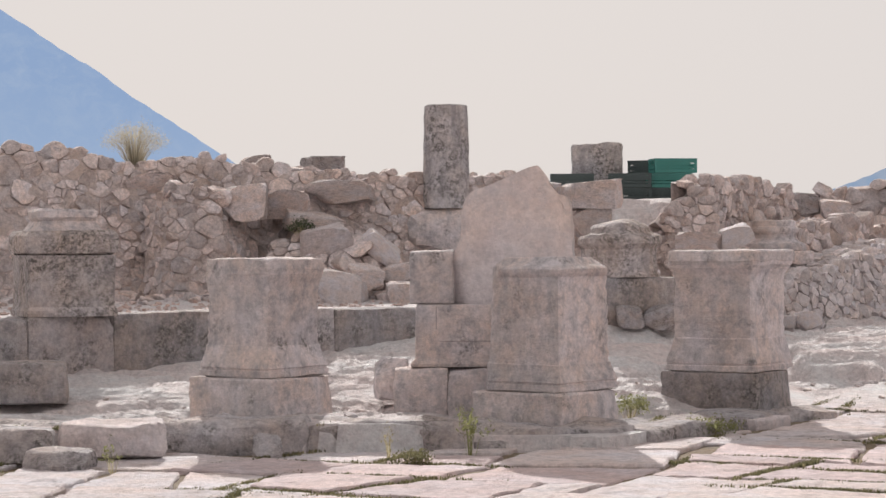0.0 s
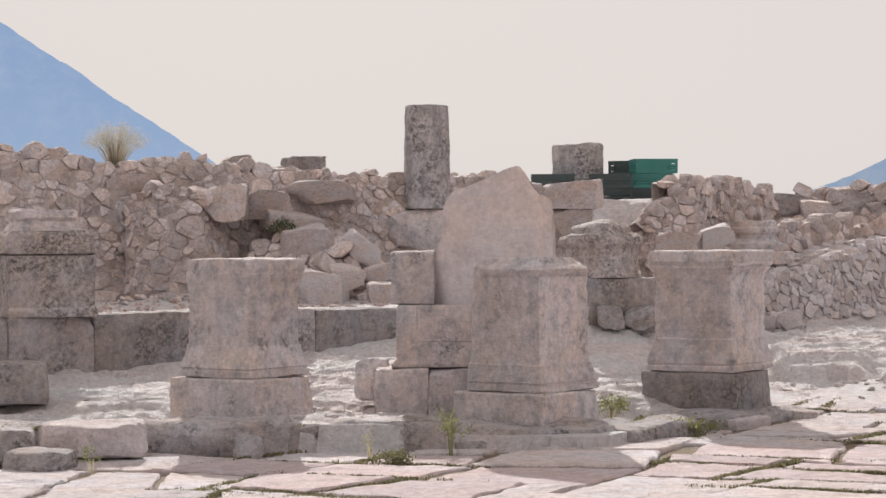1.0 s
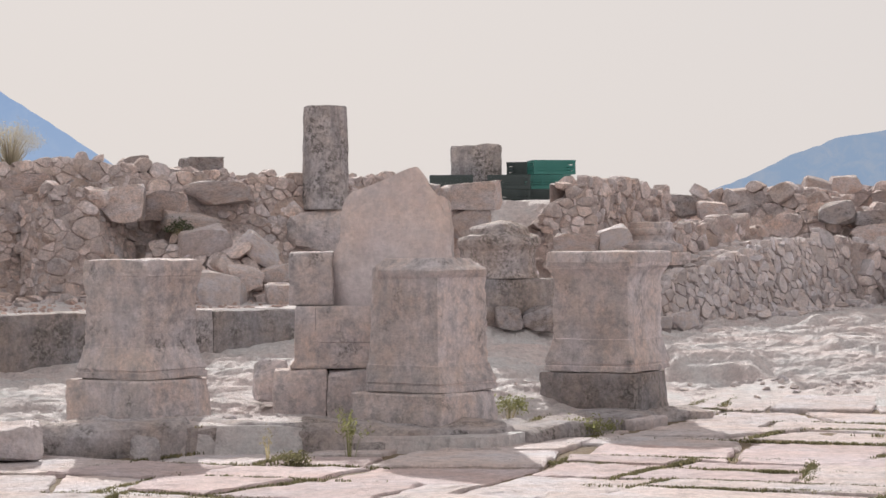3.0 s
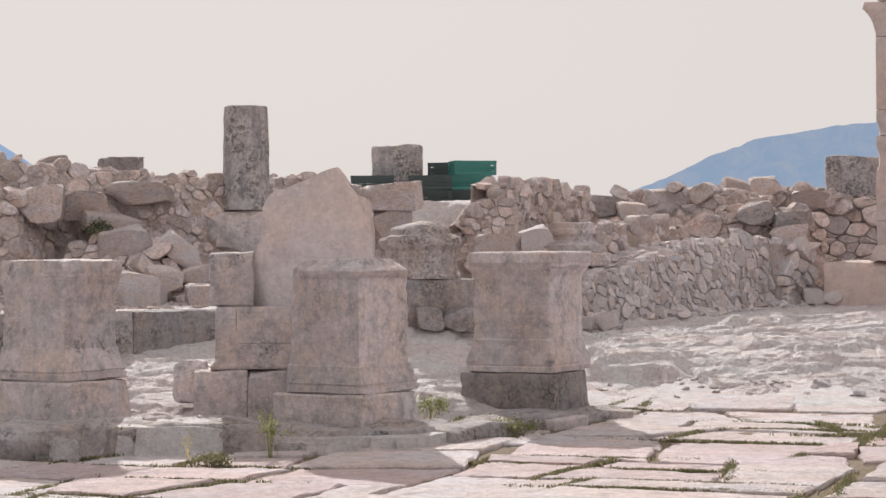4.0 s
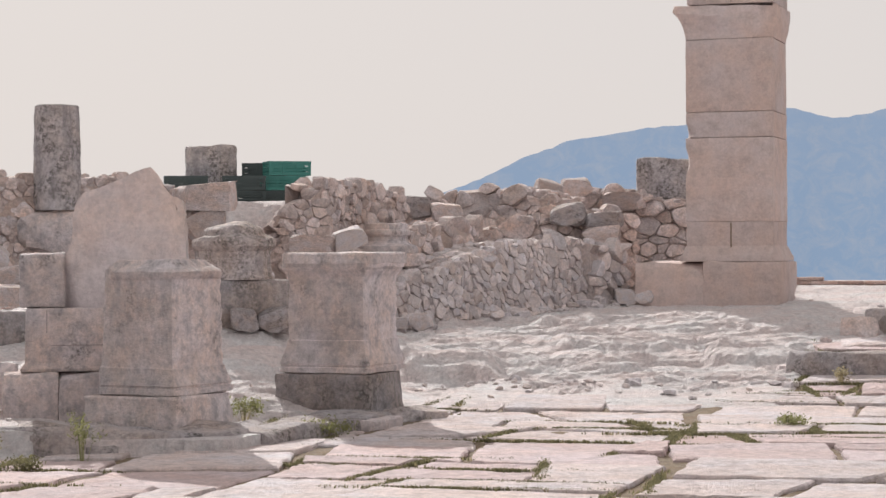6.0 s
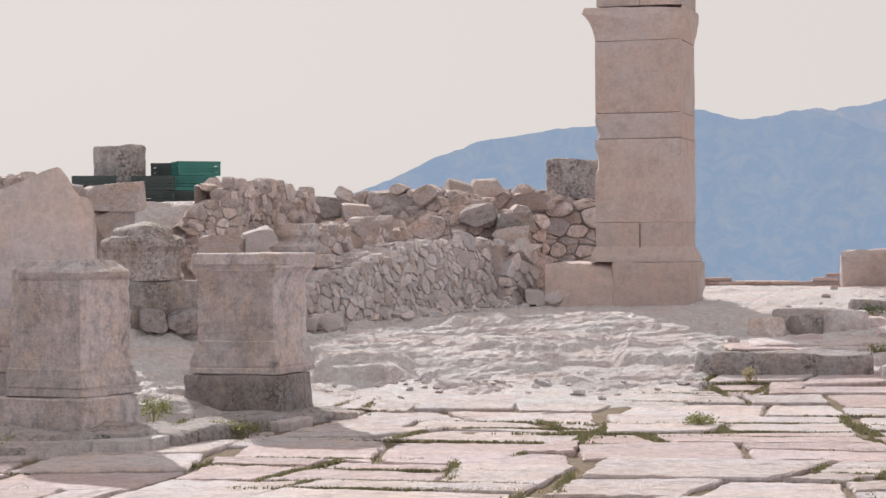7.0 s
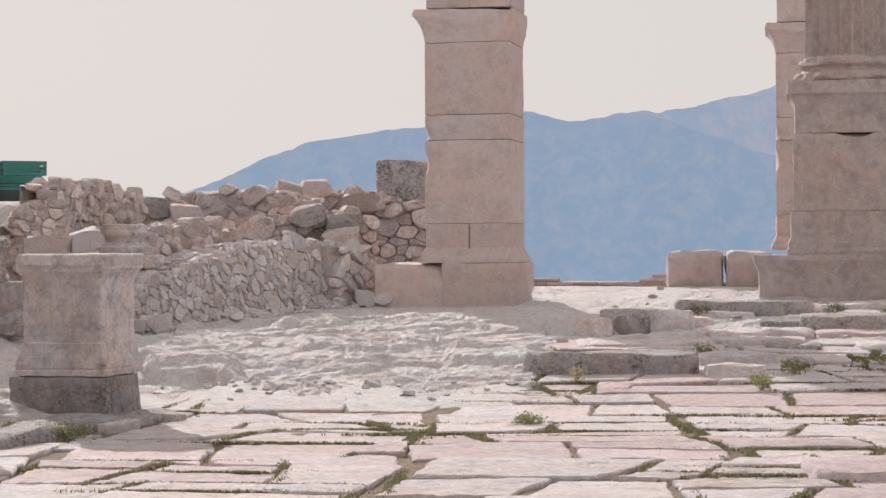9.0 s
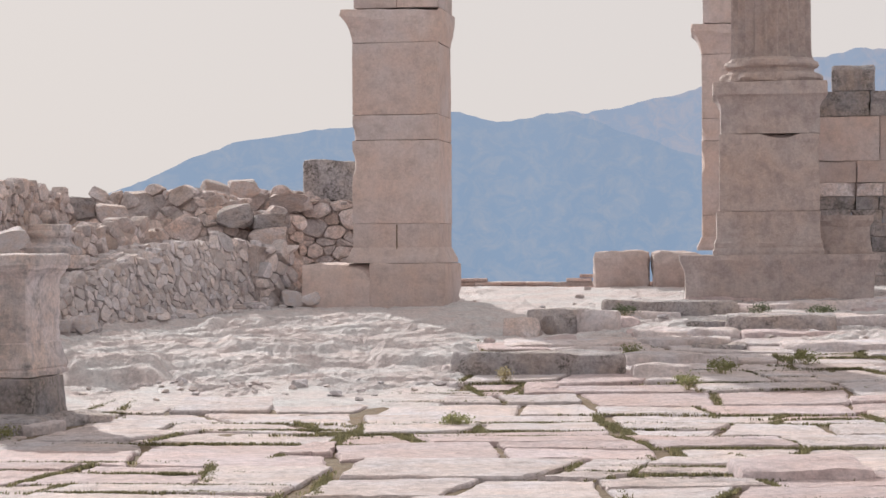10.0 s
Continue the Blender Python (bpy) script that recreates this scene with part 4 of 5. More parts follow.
# ---- column, crates and blocks on and before the walls ----
def column():
    t = thing("column_stump", spot(0.1, 23.0, 1.77), 0, "upright grey column drum streaked with dark lichen on the rubble wall", "column")
    prof = [(0.262, 0), (0.266, 0.03)] + [(0.262 - 0.022 * i / 10 + 0.003 * math.sin(i * 2.3), 0.04 + 1.06 * i / 10) for i in range(11)] + [(0.238, 1.125), (0.226, 1.138), (0.1, 1.142)]
    bm = lathe(prof, 40)
    lump(bm, 0.006, 5, 2)
    part("shaft", soft(bm, 40), M_COLUMN, t)
    return t


column()
tagged(part("column_block", rough_block(0.74, 0.6, 0.46, 0.14, 0.07, 9, 11), M_PED), "rough lichen-spotted block carrying the column drum", "stone block").matrix_world = pose(*spot(-0.05, 22.95, 1.31), 0, 0, 8)
tagged(part("stone_block", rough_block(0.72, 0.6, 0.84, 0.05, 0.03, 12, 6), M_COLUMN), "large grey lichen-covered block on the wall top", "stone block").matrix_world = pose(*spot(4.24, 30.0, 1.98), 0, 0, -4)
tagged(part("stone_block", rough_block(0.82, 0.6, 0.62, 0.05, 0.03, 13, 6), M_COLUMN), "dark pitted block standing on the rubble wall", "stone block").matrix_world = pose(*spot(16.65, 31.6, 2.06), 0, 0, -18)


def crate(az, d, z, turn, material, label):
    t = thing("plastic_crate", spot(az, d, z), turn - az, label, "crate", "stacked crates")
    lx, ly, h, w = 0.6, 0.4, 0.2, 0.014

    def bars(*boxes):
        bm = bmesh.new()
        for cx, cy, cz, sx, sy, sz in boxes:
            bmesh.ops.create_cube(bm, size=1.0, matrix=Matrix.Translation((cx, cy, cz)) @ Matrix.Diagonal((sx, sy, sz, 1)))
        return bm

    part("bottom", bars((0, 0, 0.01, lx, ly, 0.02)), material, t)
    slat = mesh_of("slat", bars((0, 0, 0, lx - 0.06, w, 0.026)), material)
    short_slat = mesh_of("slat", bars((0, 0, 0, w, ly - 0.06, 0.026)), material)
    for s in (-1, 1):
        y = s * (ly / 2 - w / 2)
        side = part("long_side", bars((0, y, h - 0.016, lx, w * 1.5, 0.032), (0, y, 0.035, lx, w, 0.03), (-lx / 2 + 0.02, y, h / 2, 0.04, w * 1.2, h - 0.04), (lx / 2 - 0.02, y, h / 2, 0.04, w * 1.2, h - 0.04),
                                      (-0.1, y, h / 2, 0.02, w * 1.2, h - 0.04), (0.1, y, h / 2, 0.02, w * 1.2, h - 0.04)), material, t)
        for k in (0.075, 0.115, 0.15):
            o = new("slat", slat)
            o.parent, o.location = side, (0, y, k)
        x = s * (lx / 2 - w / 2)
        side = part("short_side", bars((x, 0, h - 0.016, w * 1.5, ly, 0.032), (x, 0, 0.035, w, ly, 0.03), (x, -ly / 2 + 0.03, h / 2, w, 0.04, h - 0.04), (x, ly / 2 - 0.03, h / 2, w, 0.04, h - 0.04)), material, t)
        for k in (0.075, 0.105):
            o = new("slat", short_slat)
            o.parent, o.location = side, (x, 0, k)
    return t


for az, d, z, turn, m, label in ((6.30, 29.4, 2.375, 14, M_CRATE_GREEN, "green slatted plastic crate on top of the stack"),
                                 (6.18, 29.4, 2.17, 10, M_CRATE_GREEN, "green slatted plastic crate near the stack's top"),
                                 (6.20, 29.4, 1.965, 6, M_CRATE_DARK, "dark slatted plastic crate under the green ones"),
                                 (5.17, 29.3, 2.17, -6, M_CRATE_DARK, "dark slatted plastic crate in the stack"),
                                 (5.12, 29.3, 1.965, 3, M_CRATE_DARK, "dark slatted plastic crate at the stack's foot"),
                                 (5.72, 29.95, 2.375, -12, M_CRATE_DARK, "dark slatted plastic crate at the back of the stack"),
                                 (5.72, 29.95, 2.17, -12, M_CRATE_DARK, "dark slatted plastic crate at the back of the stack"),
                                 (5.72, 29.95, 1.965, -12, M_CRATE_DARK, "dark slatted plastic crate at the back of the stack"),
                                 (3.55, 29.3, 2.17, 2, M_CRATE_DARK, "dark slatted plastic crate stacked beside the block"),
                                 (3.60, 29.3, 1.965, 6, M_CRATE_DARK, "dark slatted plastic crate beside the block")):
    crate(az, d, z, turn, m, label)


def base_fragment():
    t = thing("pedestal_fragment", spot(5.1, 20.0, 0.56), 20 - 5, "broken moulded pedestal blackened by lichen on a dark block", "pedestal")
    part("block", block(0.86, 0.7, 0.68, 0.02, 5, 0.015, 21), M_BASE, t).location.z = -0.2
    bm = lathe([(0.385, 0), (0.385, 0.03), (0.365, 0.05), (0.36, 0.12), (0.36, 0.2), (0.365, 0.27), (0.385, 0.29), (0.405, 0.32), (0.405, 0.36), (0.385, 0.39), (0.32, 0.41), (0.285, 0.43), (0.28, 0.47), (0.25, 0.50), (0.12, 0.545)], 56)
    lump(bm, 0.03, 4.0, 22)
    knock(bm, (0.1, -0.36, 0.4), (0.5, -1, 0.5), 0.03)
    soft(bm, 30)
    ob = part("moulded_base", bm, M_PED_DARK, t, "round moulded column base, chipped and lichen-dark")
    ob.location = (-0.10, 0, 0.484)


base_fragment()


def attic_base():
    t = thing("column_fragment", spot(9.03, 25.75, 1.27), 0, "pale moulded column base lying on the rubble wall", "column base")
    bm = lathe([(0.38, 0.0), (0.39, 0.02), (0.39, 0.07), (0.375, 0.10), (0.36, 0.105), (0.30, 0.13), (0.27, 0.16), (0.262, 0.2), (0.27, 0.225), (0.285, 0.23), (0.295, 0.25), (0.295, 0.28), (0.28, 0.3), (0.262, 0.305), (0.258, 0.37), (0.24, 0.38)], 48)
    lump(bm, 0.008, 6, 3)
    part("moulding", soft(bm, 30), M_PED, t)
    part("slab_under", block(0.86, 0.7, 0.16, 0.03, 5, 0.02, 25), M_RUBBLE, t, "rough square bedding slab").location.z = -0.155


attic_base()


# ---- arch pier ----
def pier(az, d, z, turn, label, courses=True):
    t = thing("arch_pier", spot(az, d, z), turn, label, "stone pier", "arch piers")
    wide, deep = 1.13, 1.05

    def put(name, bm, x, y, zz, m=M_ASHLAR, label=""):
        ob = part(name, bm, m, t, label)
        ob.location = (x, y, zz)
        return ob

    if courses:
        put("base_block", rough_block(0.92, 1.2, 0.665, 0.035, 0.02, 31, 7), -0.775, 0.0, -0.1)
    put("base_block", block(1.0, 1.22, 0.668, 0.025, 5, 0.012, 32, 2), 0.17, 0.0, -0.1)
    zz = 0.572
    foot = [(0.075, 0), (0.075, 0.05), (0.045, 0.11), (0.015, 0.18), (0.0, 0.2), (0.0, 0.35), (0.0, 0.505)]
    put("foot_course", moulded(foot, wide, deep, 20, 0.008, 5, 0, [((wide / 2 + 0.02, -deep / 2, 0.1), (1, -0.5, 0.0))]), 0.0, 0, zz)
    # No gap is cut: a dark strip on the face imitates the shaded joint.
    put("joint", block(0.012, 0.02, 0.49, 0.002, 0, 0, 0), 0.02, -deep / 2 - 0.004, zz + 0.006, M_EARTH, "dark strip in place of an open vertical joint")
    zz += 0.509
    for h, s in ((1.072, 1), (0.32, 2), (0.925, 3)):
        put("shaft_block", block(wide - 0.004 * s, deep, h + 0.002, 0.008, 8, 0.006, 40 + s, 1), 0, 0, zz)
        zz += h + 0.008
    cap = [(0.0, 0), (0.0, 0.05), (0.01, 0.10), (0.024, 0.16), (0.05, 0.23), (0.085, 0.29), (0.12, 0.33), (0.145, 0.345), (0.15, 0.36), (0.15, 0.40), (0.142, 0.404), (0.142, 0.43), (0.12, 0.44)]
    broken = [((wide / 2 + 0.03, 0, 0.3), (1, 0, 0.06)), ((-0.1, -deep / 2 - 0.06, 0.34), (0.1, -1, 0.25)), ((-wide / 2 - 0.11, -deep / 2 - 0.09, 0.4), (-1, -1, 0.5)), ((0.3, -deep / 2 - 0.04, 0.3), (0.5, -1, -0.1))]
    put("capital", moulded(cap, wide, deep, 24, 0.014, 50, 0, broken), 0, 0, zz, M_ASHLAR, "moulded capital with a projecting edge")
    zz += 0.444
    put("upper_block", block(0.57, deep, 0.6, 0.012, 5, 0.006, 51), -0.255, 0, zz)
    put("upper_block", block(0.545, deep, 0.6, 0.012, 5, 0.006, 52), 0.307, 0, zz)
    return t


pier(18.62, 27.4, 0.58, -29.6, "tall square arch pier of dressed warm limestone blocks")
pier(27.85, 31.0, 0.72, -27, "further arch pier of dressed limestone behind the monument", courses=False)


# ---- honorific column on its pedestal ----
def monument():
    t = thing("honorific_monument", spot(28.75, 28.3, 0.70), -27.5, "fluted honorific column on a tall moulded limestone pedestal", "monument")

    def put(name, bm, x, y, zz, m=M_MONUMENT, label="", smooth=False):
        ob = part(name, bm, m, t, label, smooth)
        ob.location = (x, y, zz)

    put("base_course", moulded([(-0.06, -0.15), (-0.06, 0.12), (-0.05, 0.3), (0.0, 0.42), (0.02, 0.46), (0.02, 0.53)], 2.56, 1.9, 10, 0.02, 60), 0.04, 0, 0)
    put("socle", moulded([(0.05, 0), (0.05, 0.05), (0.03, 0.09), (0.035, 0.15), (0.0, 0.22), (0.0, 0.4), (0, 0.565)], 1.36, 1.3, 9, 0.012, 61), -0.09, 0, 0.533)
    die = block(1.30, 1.26, 1.02, 0.015, 9, 0.01, 62, 3)
    for v in die.verts:
        if abs(v.co.x - 0.15) < 0.24 and v.co.y < -0.5 and v.co.z > 0.9:
            v.co.z -= 0.06 * (1 - (abs(v.co.x - 0.15) / 0.24) ** 2)
    put("die", die, -0.075, 0, 1.10)
    put("crown", moulded([(0, 0), (0, 0.2), (0, 0.36), (0.02, 0.40), (0.06, 0.48), (0.10, 0.51), (0.10, 0.66), (0.09, 0.68)], 1.30, 1.26, 9, 0.012, 63), -0.06, 0, 2.124, M_MONUMENT, "crowning moulding with a crack")
    torus = lathe([(0.63, 0), (0.665, 0.02), (0.69, 0.06), (0.685, 0.10), (0.65, 0.13), (0.60, 0.135), (0.57, 0.16), (0.565, 0.19), (0.585, 0.205), (0.615, 0.22), (0.63, 0.25), (0.615, 0.29), (0.57, 0.305), (0.56, 0.33)], 72)
    knock(torus, (0.10, -0.60, 0.2), (0.12, -1, 0.1), 0.03)
    knock(torus, (-0.50, -0.38, 0.1), (-1, -0.8, 0.4), 0.03)
    lump(torus, 0.012, 5, 7)
    put("column_base", soft(torus, 30), -0.03, 0, 2.808)
    put("shaft", lathe([(0.56, 0), (0.535, 0.06), (0.53, 0.3), (0.528, 0.8), (0.525, 1.5)], 240, 22, 0.075), -0.03, 0, 3.14)
    put("side_block", moulded([(0.03, 0), (0.03, 0.05), (0.0, 0.2), (0.0, 0.36), (0.05, 0.44), (0.05, 0.51)], 0.66, 0.8, 12, 0.012, 65), 0.91, 0.1, 0.533)


monument()


def ashlar_wall():
    t = thing("ashlar_wall", spot(32.6, 31.6, 0.9), -32.6, "ruined wall of squared limestone blocks with rubble below", "stone wall")
    rnd = random.Random(8)
    # Lower rubble rows take darker stone: their shade is put into the colour.
    rows = [(-0.34, 0.34, 0.9, M_PED), (0.0, 0.36, 0.9, M_PED), (0.36, 0.22, 0.4, M_BASE), (0.58, 0.2, 0.35, M_BASE), (0.78, 0.2, 0.4, M_BASE), (0.98, 0.2, 0.45, M_BASE), (1.18, 0.2, 0.5, M_RUBBLE),
            (1.38, 0.32, 0.65, M_ASHLAR), (1.7, 0.66, 0.95, M_ASHLAR), (2.36, 0.37, 0.8, M_BASE)]
    for z, h, w, m in rows:
        x = -1.55 + rnd.uniform(0, 0.1)
        while x < 2.8:
            ww = w * rnd.uniform(0.75, 1.25)
            ob = part("wall_block", block(ww - 0.008, 0.6 + rnd.uniform(-0.06, 0.03), h - 0.004, 0.012, 4, 0.014, x + z, 2), m, t)
            ob.location = (x + ww / 2, 0, z)
            x += ww
    ob = part("wall_block", rough_block(0.62, 0.5, 0.39, 0.03, 0.02, 77), M_BASE, t, "dark block topping the wall")
    ob.location = (-0.95, 0, 2.73)


ashlar_wall()


# ---- stepped slabs before the monument ----
def slab(az, d, size, turn, label, lift=0.0, m=None, seed=0.0, name="stone_slab", bevel=0.035):
    p = spot(az, d)
    ob = part(name, rough_block(size[0], size[1], size[2] + 0.06, bevel + 0.01, 0.035, seed, 6), m or M_PAVE)
    ob.matrix_world = pose(p.x, p.y, height(p.x, p.y, False) - 0.10 + lift, 0.8 * math.sin(seed * 9), 0.8 * math.cos(seed * 7), turn)
    return tagged(ob, label, "stone slab", "loose slabs")


slab(22.3, 19.6, (1.62, 0.42, 0.23), -25, "long dark-streaked limestone kerb lying on the paving", m=M_LEDGE, seed=1, name="long_kerb")
slab(26.2, 20.6, (1.1, 0.6, 0.10), -24, "pale squared limestone kerb block", seed=2)
slab(23.2, 22.2, (1.45, 1.0, 0.075), -22, "flat worn limestone step slab", seed=3)
slab(26.3, 22.4, (1.0, 0.9, 0.075), -27, "flat worn limestone step slab", seed=4)
slab(22.9, 25.0, (0.75, 0.6, 0.16), -20, "grey squared stone block", m=M_LEDGE, seed=5)
slab(21.9, 23.8, (0.4, 0.34, 0.18), -40, "small reddish limestone rubble block", m=M_RUBBLE, seed=6)
slab(22.9, 24.0, (0.34, 0.4, 0.19), 10, "small grey limestone rubble block", m=M_LEDGE, seed=7)
slab(24.0, 24.0, (0.46, 0.4, 0.24), -35, "pale angular limestone block", m=M_PAVE, seed=8)
slab(25.9, 26.0, (1.65, 0.8, 0.17), -25, "long grey limestone step block", m=M_LEDGE, seed=9)
slab(28.9, 24.2, (1.25, 0.8, 0.17), -28, "long grey-brown limestone step block", m=M_LEDGE, seed=10)
slab(31.5, 25.0, (1.5, 0.9, 0.09), -28, "pale limestone step block", seed=11)
slab(31.0, 22.0, (1.6, 0.9, 0.08), -26, "flat limestone step slab", seed=12)
slab(29.4, 26.6, (1.6, 0.9, 0.1), -27, "limestone step block below the monument", seed=13)
slab(32.2, 27.2, (1.3, 0.9, 0.1), -27, "limestone step block below the monument", seed=14)
slab(29.3, 12.35, (0.76, 0.85, 0.085), -20, "large raised pinkish paving slab with broken edges", lift=0.02, m=M_PINK, seed=19)
slab(25.7, 19.2, (0.55, 0.4, 0.16), -20, "small flat limestone slab among weeds", seed=15)
slab(24.6, 30.3, (0.8, 0.6, 0.5), -25, "pale rounded limestone block beside the monument", lift=0.06, m=M_ASHLAR, seed=16, bevel=0.09)
slab(26.1, 30.2, (0.7, 0.6, 0.48), -20, "pale rounded limestone block beside the monument", lift=0.06, m=M_ASHLAR, seed=17, bevel=0.1)


def brick_wall():
    t = thing("brick_wall", spot(22.6, 31.6, 0.66), -25, "low remnant of a thin-brick wall at the terrace edge", "brick wall")
    part("mortar_core", block(3.7, 0.24, 0.2, 0.02, 6, 0.02, 4), M_FILL, t, "crumbling mortar core").location = (0.05, 0.02, -0.03)
    me = mesh_of("brick", block(0.38, 0.3, 0.05, 0.008, 0, 0, 1), M_BRICK)
    rnd = random.Random(3)
    for r in range(5):
        x = -1.7 + 0.19 * (r % 2)
        while x < 1.9:
            if r < 2 or noise.noise((x * 1.1, r, 0)) > -0.05 + 0.1 * (r - 2):
                b = new("brick", me)
                b.parent = t
                b.matrix_basis = pose(x, rnd.uniform(-0.02, 0.02), r * 0.058, 0, 0, rnd.uniform(-3, 3))
            x += 0.395


brick_wall()


# ---- paving ----
def paving():
    rnd = random.Random(21)
    t = tagged(new("pavement"), "paving of large worn limestone slabs with weedy joints", "paving", kind="structure")
    turn = -22.0
    r = pose(0, 0, 0, 0, 0, turn)
    joints = []

    def bent(u, v):
        """The courses wander a little."""
        return Vector((u + 0.42 * noise.noise((u * 0.5, v * 0.5, 1)) + 0.10 * noise.noise((u * 1.5, v * 1.9, 5)), v + 0.40 * noise.noise((u * 0.45, v * 0.4, 7)) + 0.12 * noise.noise((u * 1.5, v * 1.5, 3)), 0))

    cells = []
    bands = [-9.6, -7.3, -5.2, -3.4, -1.3, 0.6, 2.7, 4.6, 6.4, 8.2]
    for b0, b1 in zip(bands, bands[1:]):
        v = 8.2 + rnd.uniform(0, 0.7)
        while v < 26:
            dv = rnd.uniform(0.5, 1.15)
            cuts = [b0 + rnd.uniform(-0.12, 0.12)]
            while cuts[-1] < b1 - 0.95:
                cuts.append(cuts[-1] + rnd.choice((0.65, 0.85, 1.05, 1.3)))
            cuts[-1] = min(cuts[-1], b1)
            if b1 - cuts[-1] > 0.3 or len(cuts) == 1:
                cuts.append(b1)
            else:
                cuts[-1] = b1
            skew = [0.0] + [rnd.uniform(-0.16, 0.16) for _ in cuts[1:-1]] + [0.0]
            for u0, u1, k0, k1 in zip(cuts, cuts[1:], skew, skew[1:]):
                if dv > 0.8 and rnd.random() < 0.4:
                    e = rnd.uniform(0.35, 0.65)
                    m, m0, m1 = v + dv * e, k0 * (2 * e - 1), k1 * (2 * e - 1)
                    cells += [(u0, u1, v, m, -k0, -k1, m0, m1), (u0, u1, m, v + dv, m0, m1, k0, k1)]
                else:
                    cells.append((u0, u1, v, v + dv, -k0, -k1, k0, k1))
            v += dv
    for u0, u1, v0, v1, s0, s1, s2, s3 in cells:
        corners = [r @ bent(*q) for q in ((u0 + s0, v0), (u1 + s1, v0), (u1 + s3, v1), (u0 + s2, v1))]
        p = sum(corners, Vector()) / 4
        d, az = p.length, math.degrees(math.atan2(p.x, p.y))
        far = max(c.length for c in corners)
        if d < 9.2 or not -14.5 < az < 34.5 or not paved(az, far - 0.15) or (az < 9 and far > ledge_line(az) + 0.5):
            continue
        g = rnd.uniform(0.012, 0.028)
        corners = [c - p for c in corners]
        corners = [c - c.normalized() * (g * 1.4 + rnd.uniform(0, 0.05 if rnd.random() < 0.35 else 0.014)) for c in corners]
        bm = bmesh.new()
        n, ring = 8, []
        for i in range(4):
            a, b = corners[i], corners[(i + 1) % 4]
            for k in range(n):
                w = 0.012 if k else 0.0
                q = a.lerp(b, k / n)
                far_in = 0.028 * noise.noise((p + q) * 2.3) + 0.02 * noise.noise((p + q) * 7)
                ring.append(q - q.normalized() * max(-0.012, far_in) + Vector((rnd.uniform(-w, w), rnd.uniform(-w, w), 0)))
        dip = rnd.uniform(-0.006, 0.004)
        lo = [bm.verts.new((q.x, q.y, -0.16)) for q in ring]
        mid = [bm.verts.new((q.x, q.y, -0.012 + rnd.uniform(-0.006, 0.004))) for q in ring]
        hi = [bm.verts.new((q.x * 0.97, q.y * 0.97, rnd.uniform(-0.005, 0.003))) for q in ring]
        inn = [bm.verts.new((q.x * 0.55, q.y * 0.55, dip + rnd.uniform(-0.005, 0.005))) for q in ring]
        c = bm.verts.new((0, 0, dip))
        m = len(ring)
        for i in range(m):
            k = (i + 1) % m
            bm.faces.new((lo[i], lo[k], mid[k], mid[i]))
            bm.faces.new((mid[i], mid[k], hi[k], hi[i]))
            bm.faces.new((hi[i], hi[k], inn[k], inn[i]))
            bm.faces.new((inn[i], inn[k], c))
        pink = noise.noise((p.x * 0.35, p.y * 0.35, 9)) > 0.34 - 0.42 * step(22, 31, az) or (abs(p.x + 0.35) < 0.9 and abs(p.y - 12.4) < 1.0)
        ob = new("paving_slab", mesh_of("paving_slab", bm, M_PINK if pink else M_PAVE))
        ob.parent = t
        e = 0.3
        way = Vector((height(p.x - e, p.y, False) - height(p.x + e, p.y, False), height(p.x, p.y - e, False) - height(p.x, p.y + e, False), 2 * e * 1.25))
        lay = Vector((0, 0, 1)).rotation_difference(way).to_matrix().to_4x4() if d > 16.8 and az > 10 else Matrix()
        ob.matrix_basis = Matrix.Translation((p.x, p.y, height(p.x, p.y, False) + rnd.uniform(-0.014, 0.016))) @ lay @ pose(0, 0, 0, rnd.uniform(-0.7, 0.7), rnd.uniform(-0.8, 0.8), 0)
        joints.append((r @ bent(u0 + (s0 + s2) / 2, (v0 + v1) / 2), turn + 90 - math.degrees(math.atan2(s2 - s0, v1 - v0)), v1 - v0))
        joints.append((r @ bent((u0 + u1) / 2, v0), turn, u1 - u0))
    return joints


JOINTS = paving()


def soil():
    """Soil that fills the joints, a little below the slabs."""
    verts, faces = [], []
    for i in range(150):
        a = -14.5 + 49.0 * i / 149
        end = ledge_line(a) - 0.2 if a < 9 else 17.5 + 4.9 * step(19.5, 21.5, a)
        for k in range(60):
            d = 9.0 + (end - 9.0) * k / 59
            p = spot(a, d)
            verts.append((p.x, p.y, height(p.x, p.y, False) - 0.026 + 0.016 * noise.noise((p.x * 4, p.y * 4, 5))))
    for i in range(149):
        for k in range(59):
            q = i * 60 + k
            faces.append((q, q + 60, q + 61, q + 1))
    me = bpy.data.meshes.new("joint_soil")
    me.from_pydata(verts, [], faces)
    me.materials.append(M_EARTH)
    return tagged(new("joint_soil", me), "brown soil between the paving slabs", "soil", kind="structure")


soil()


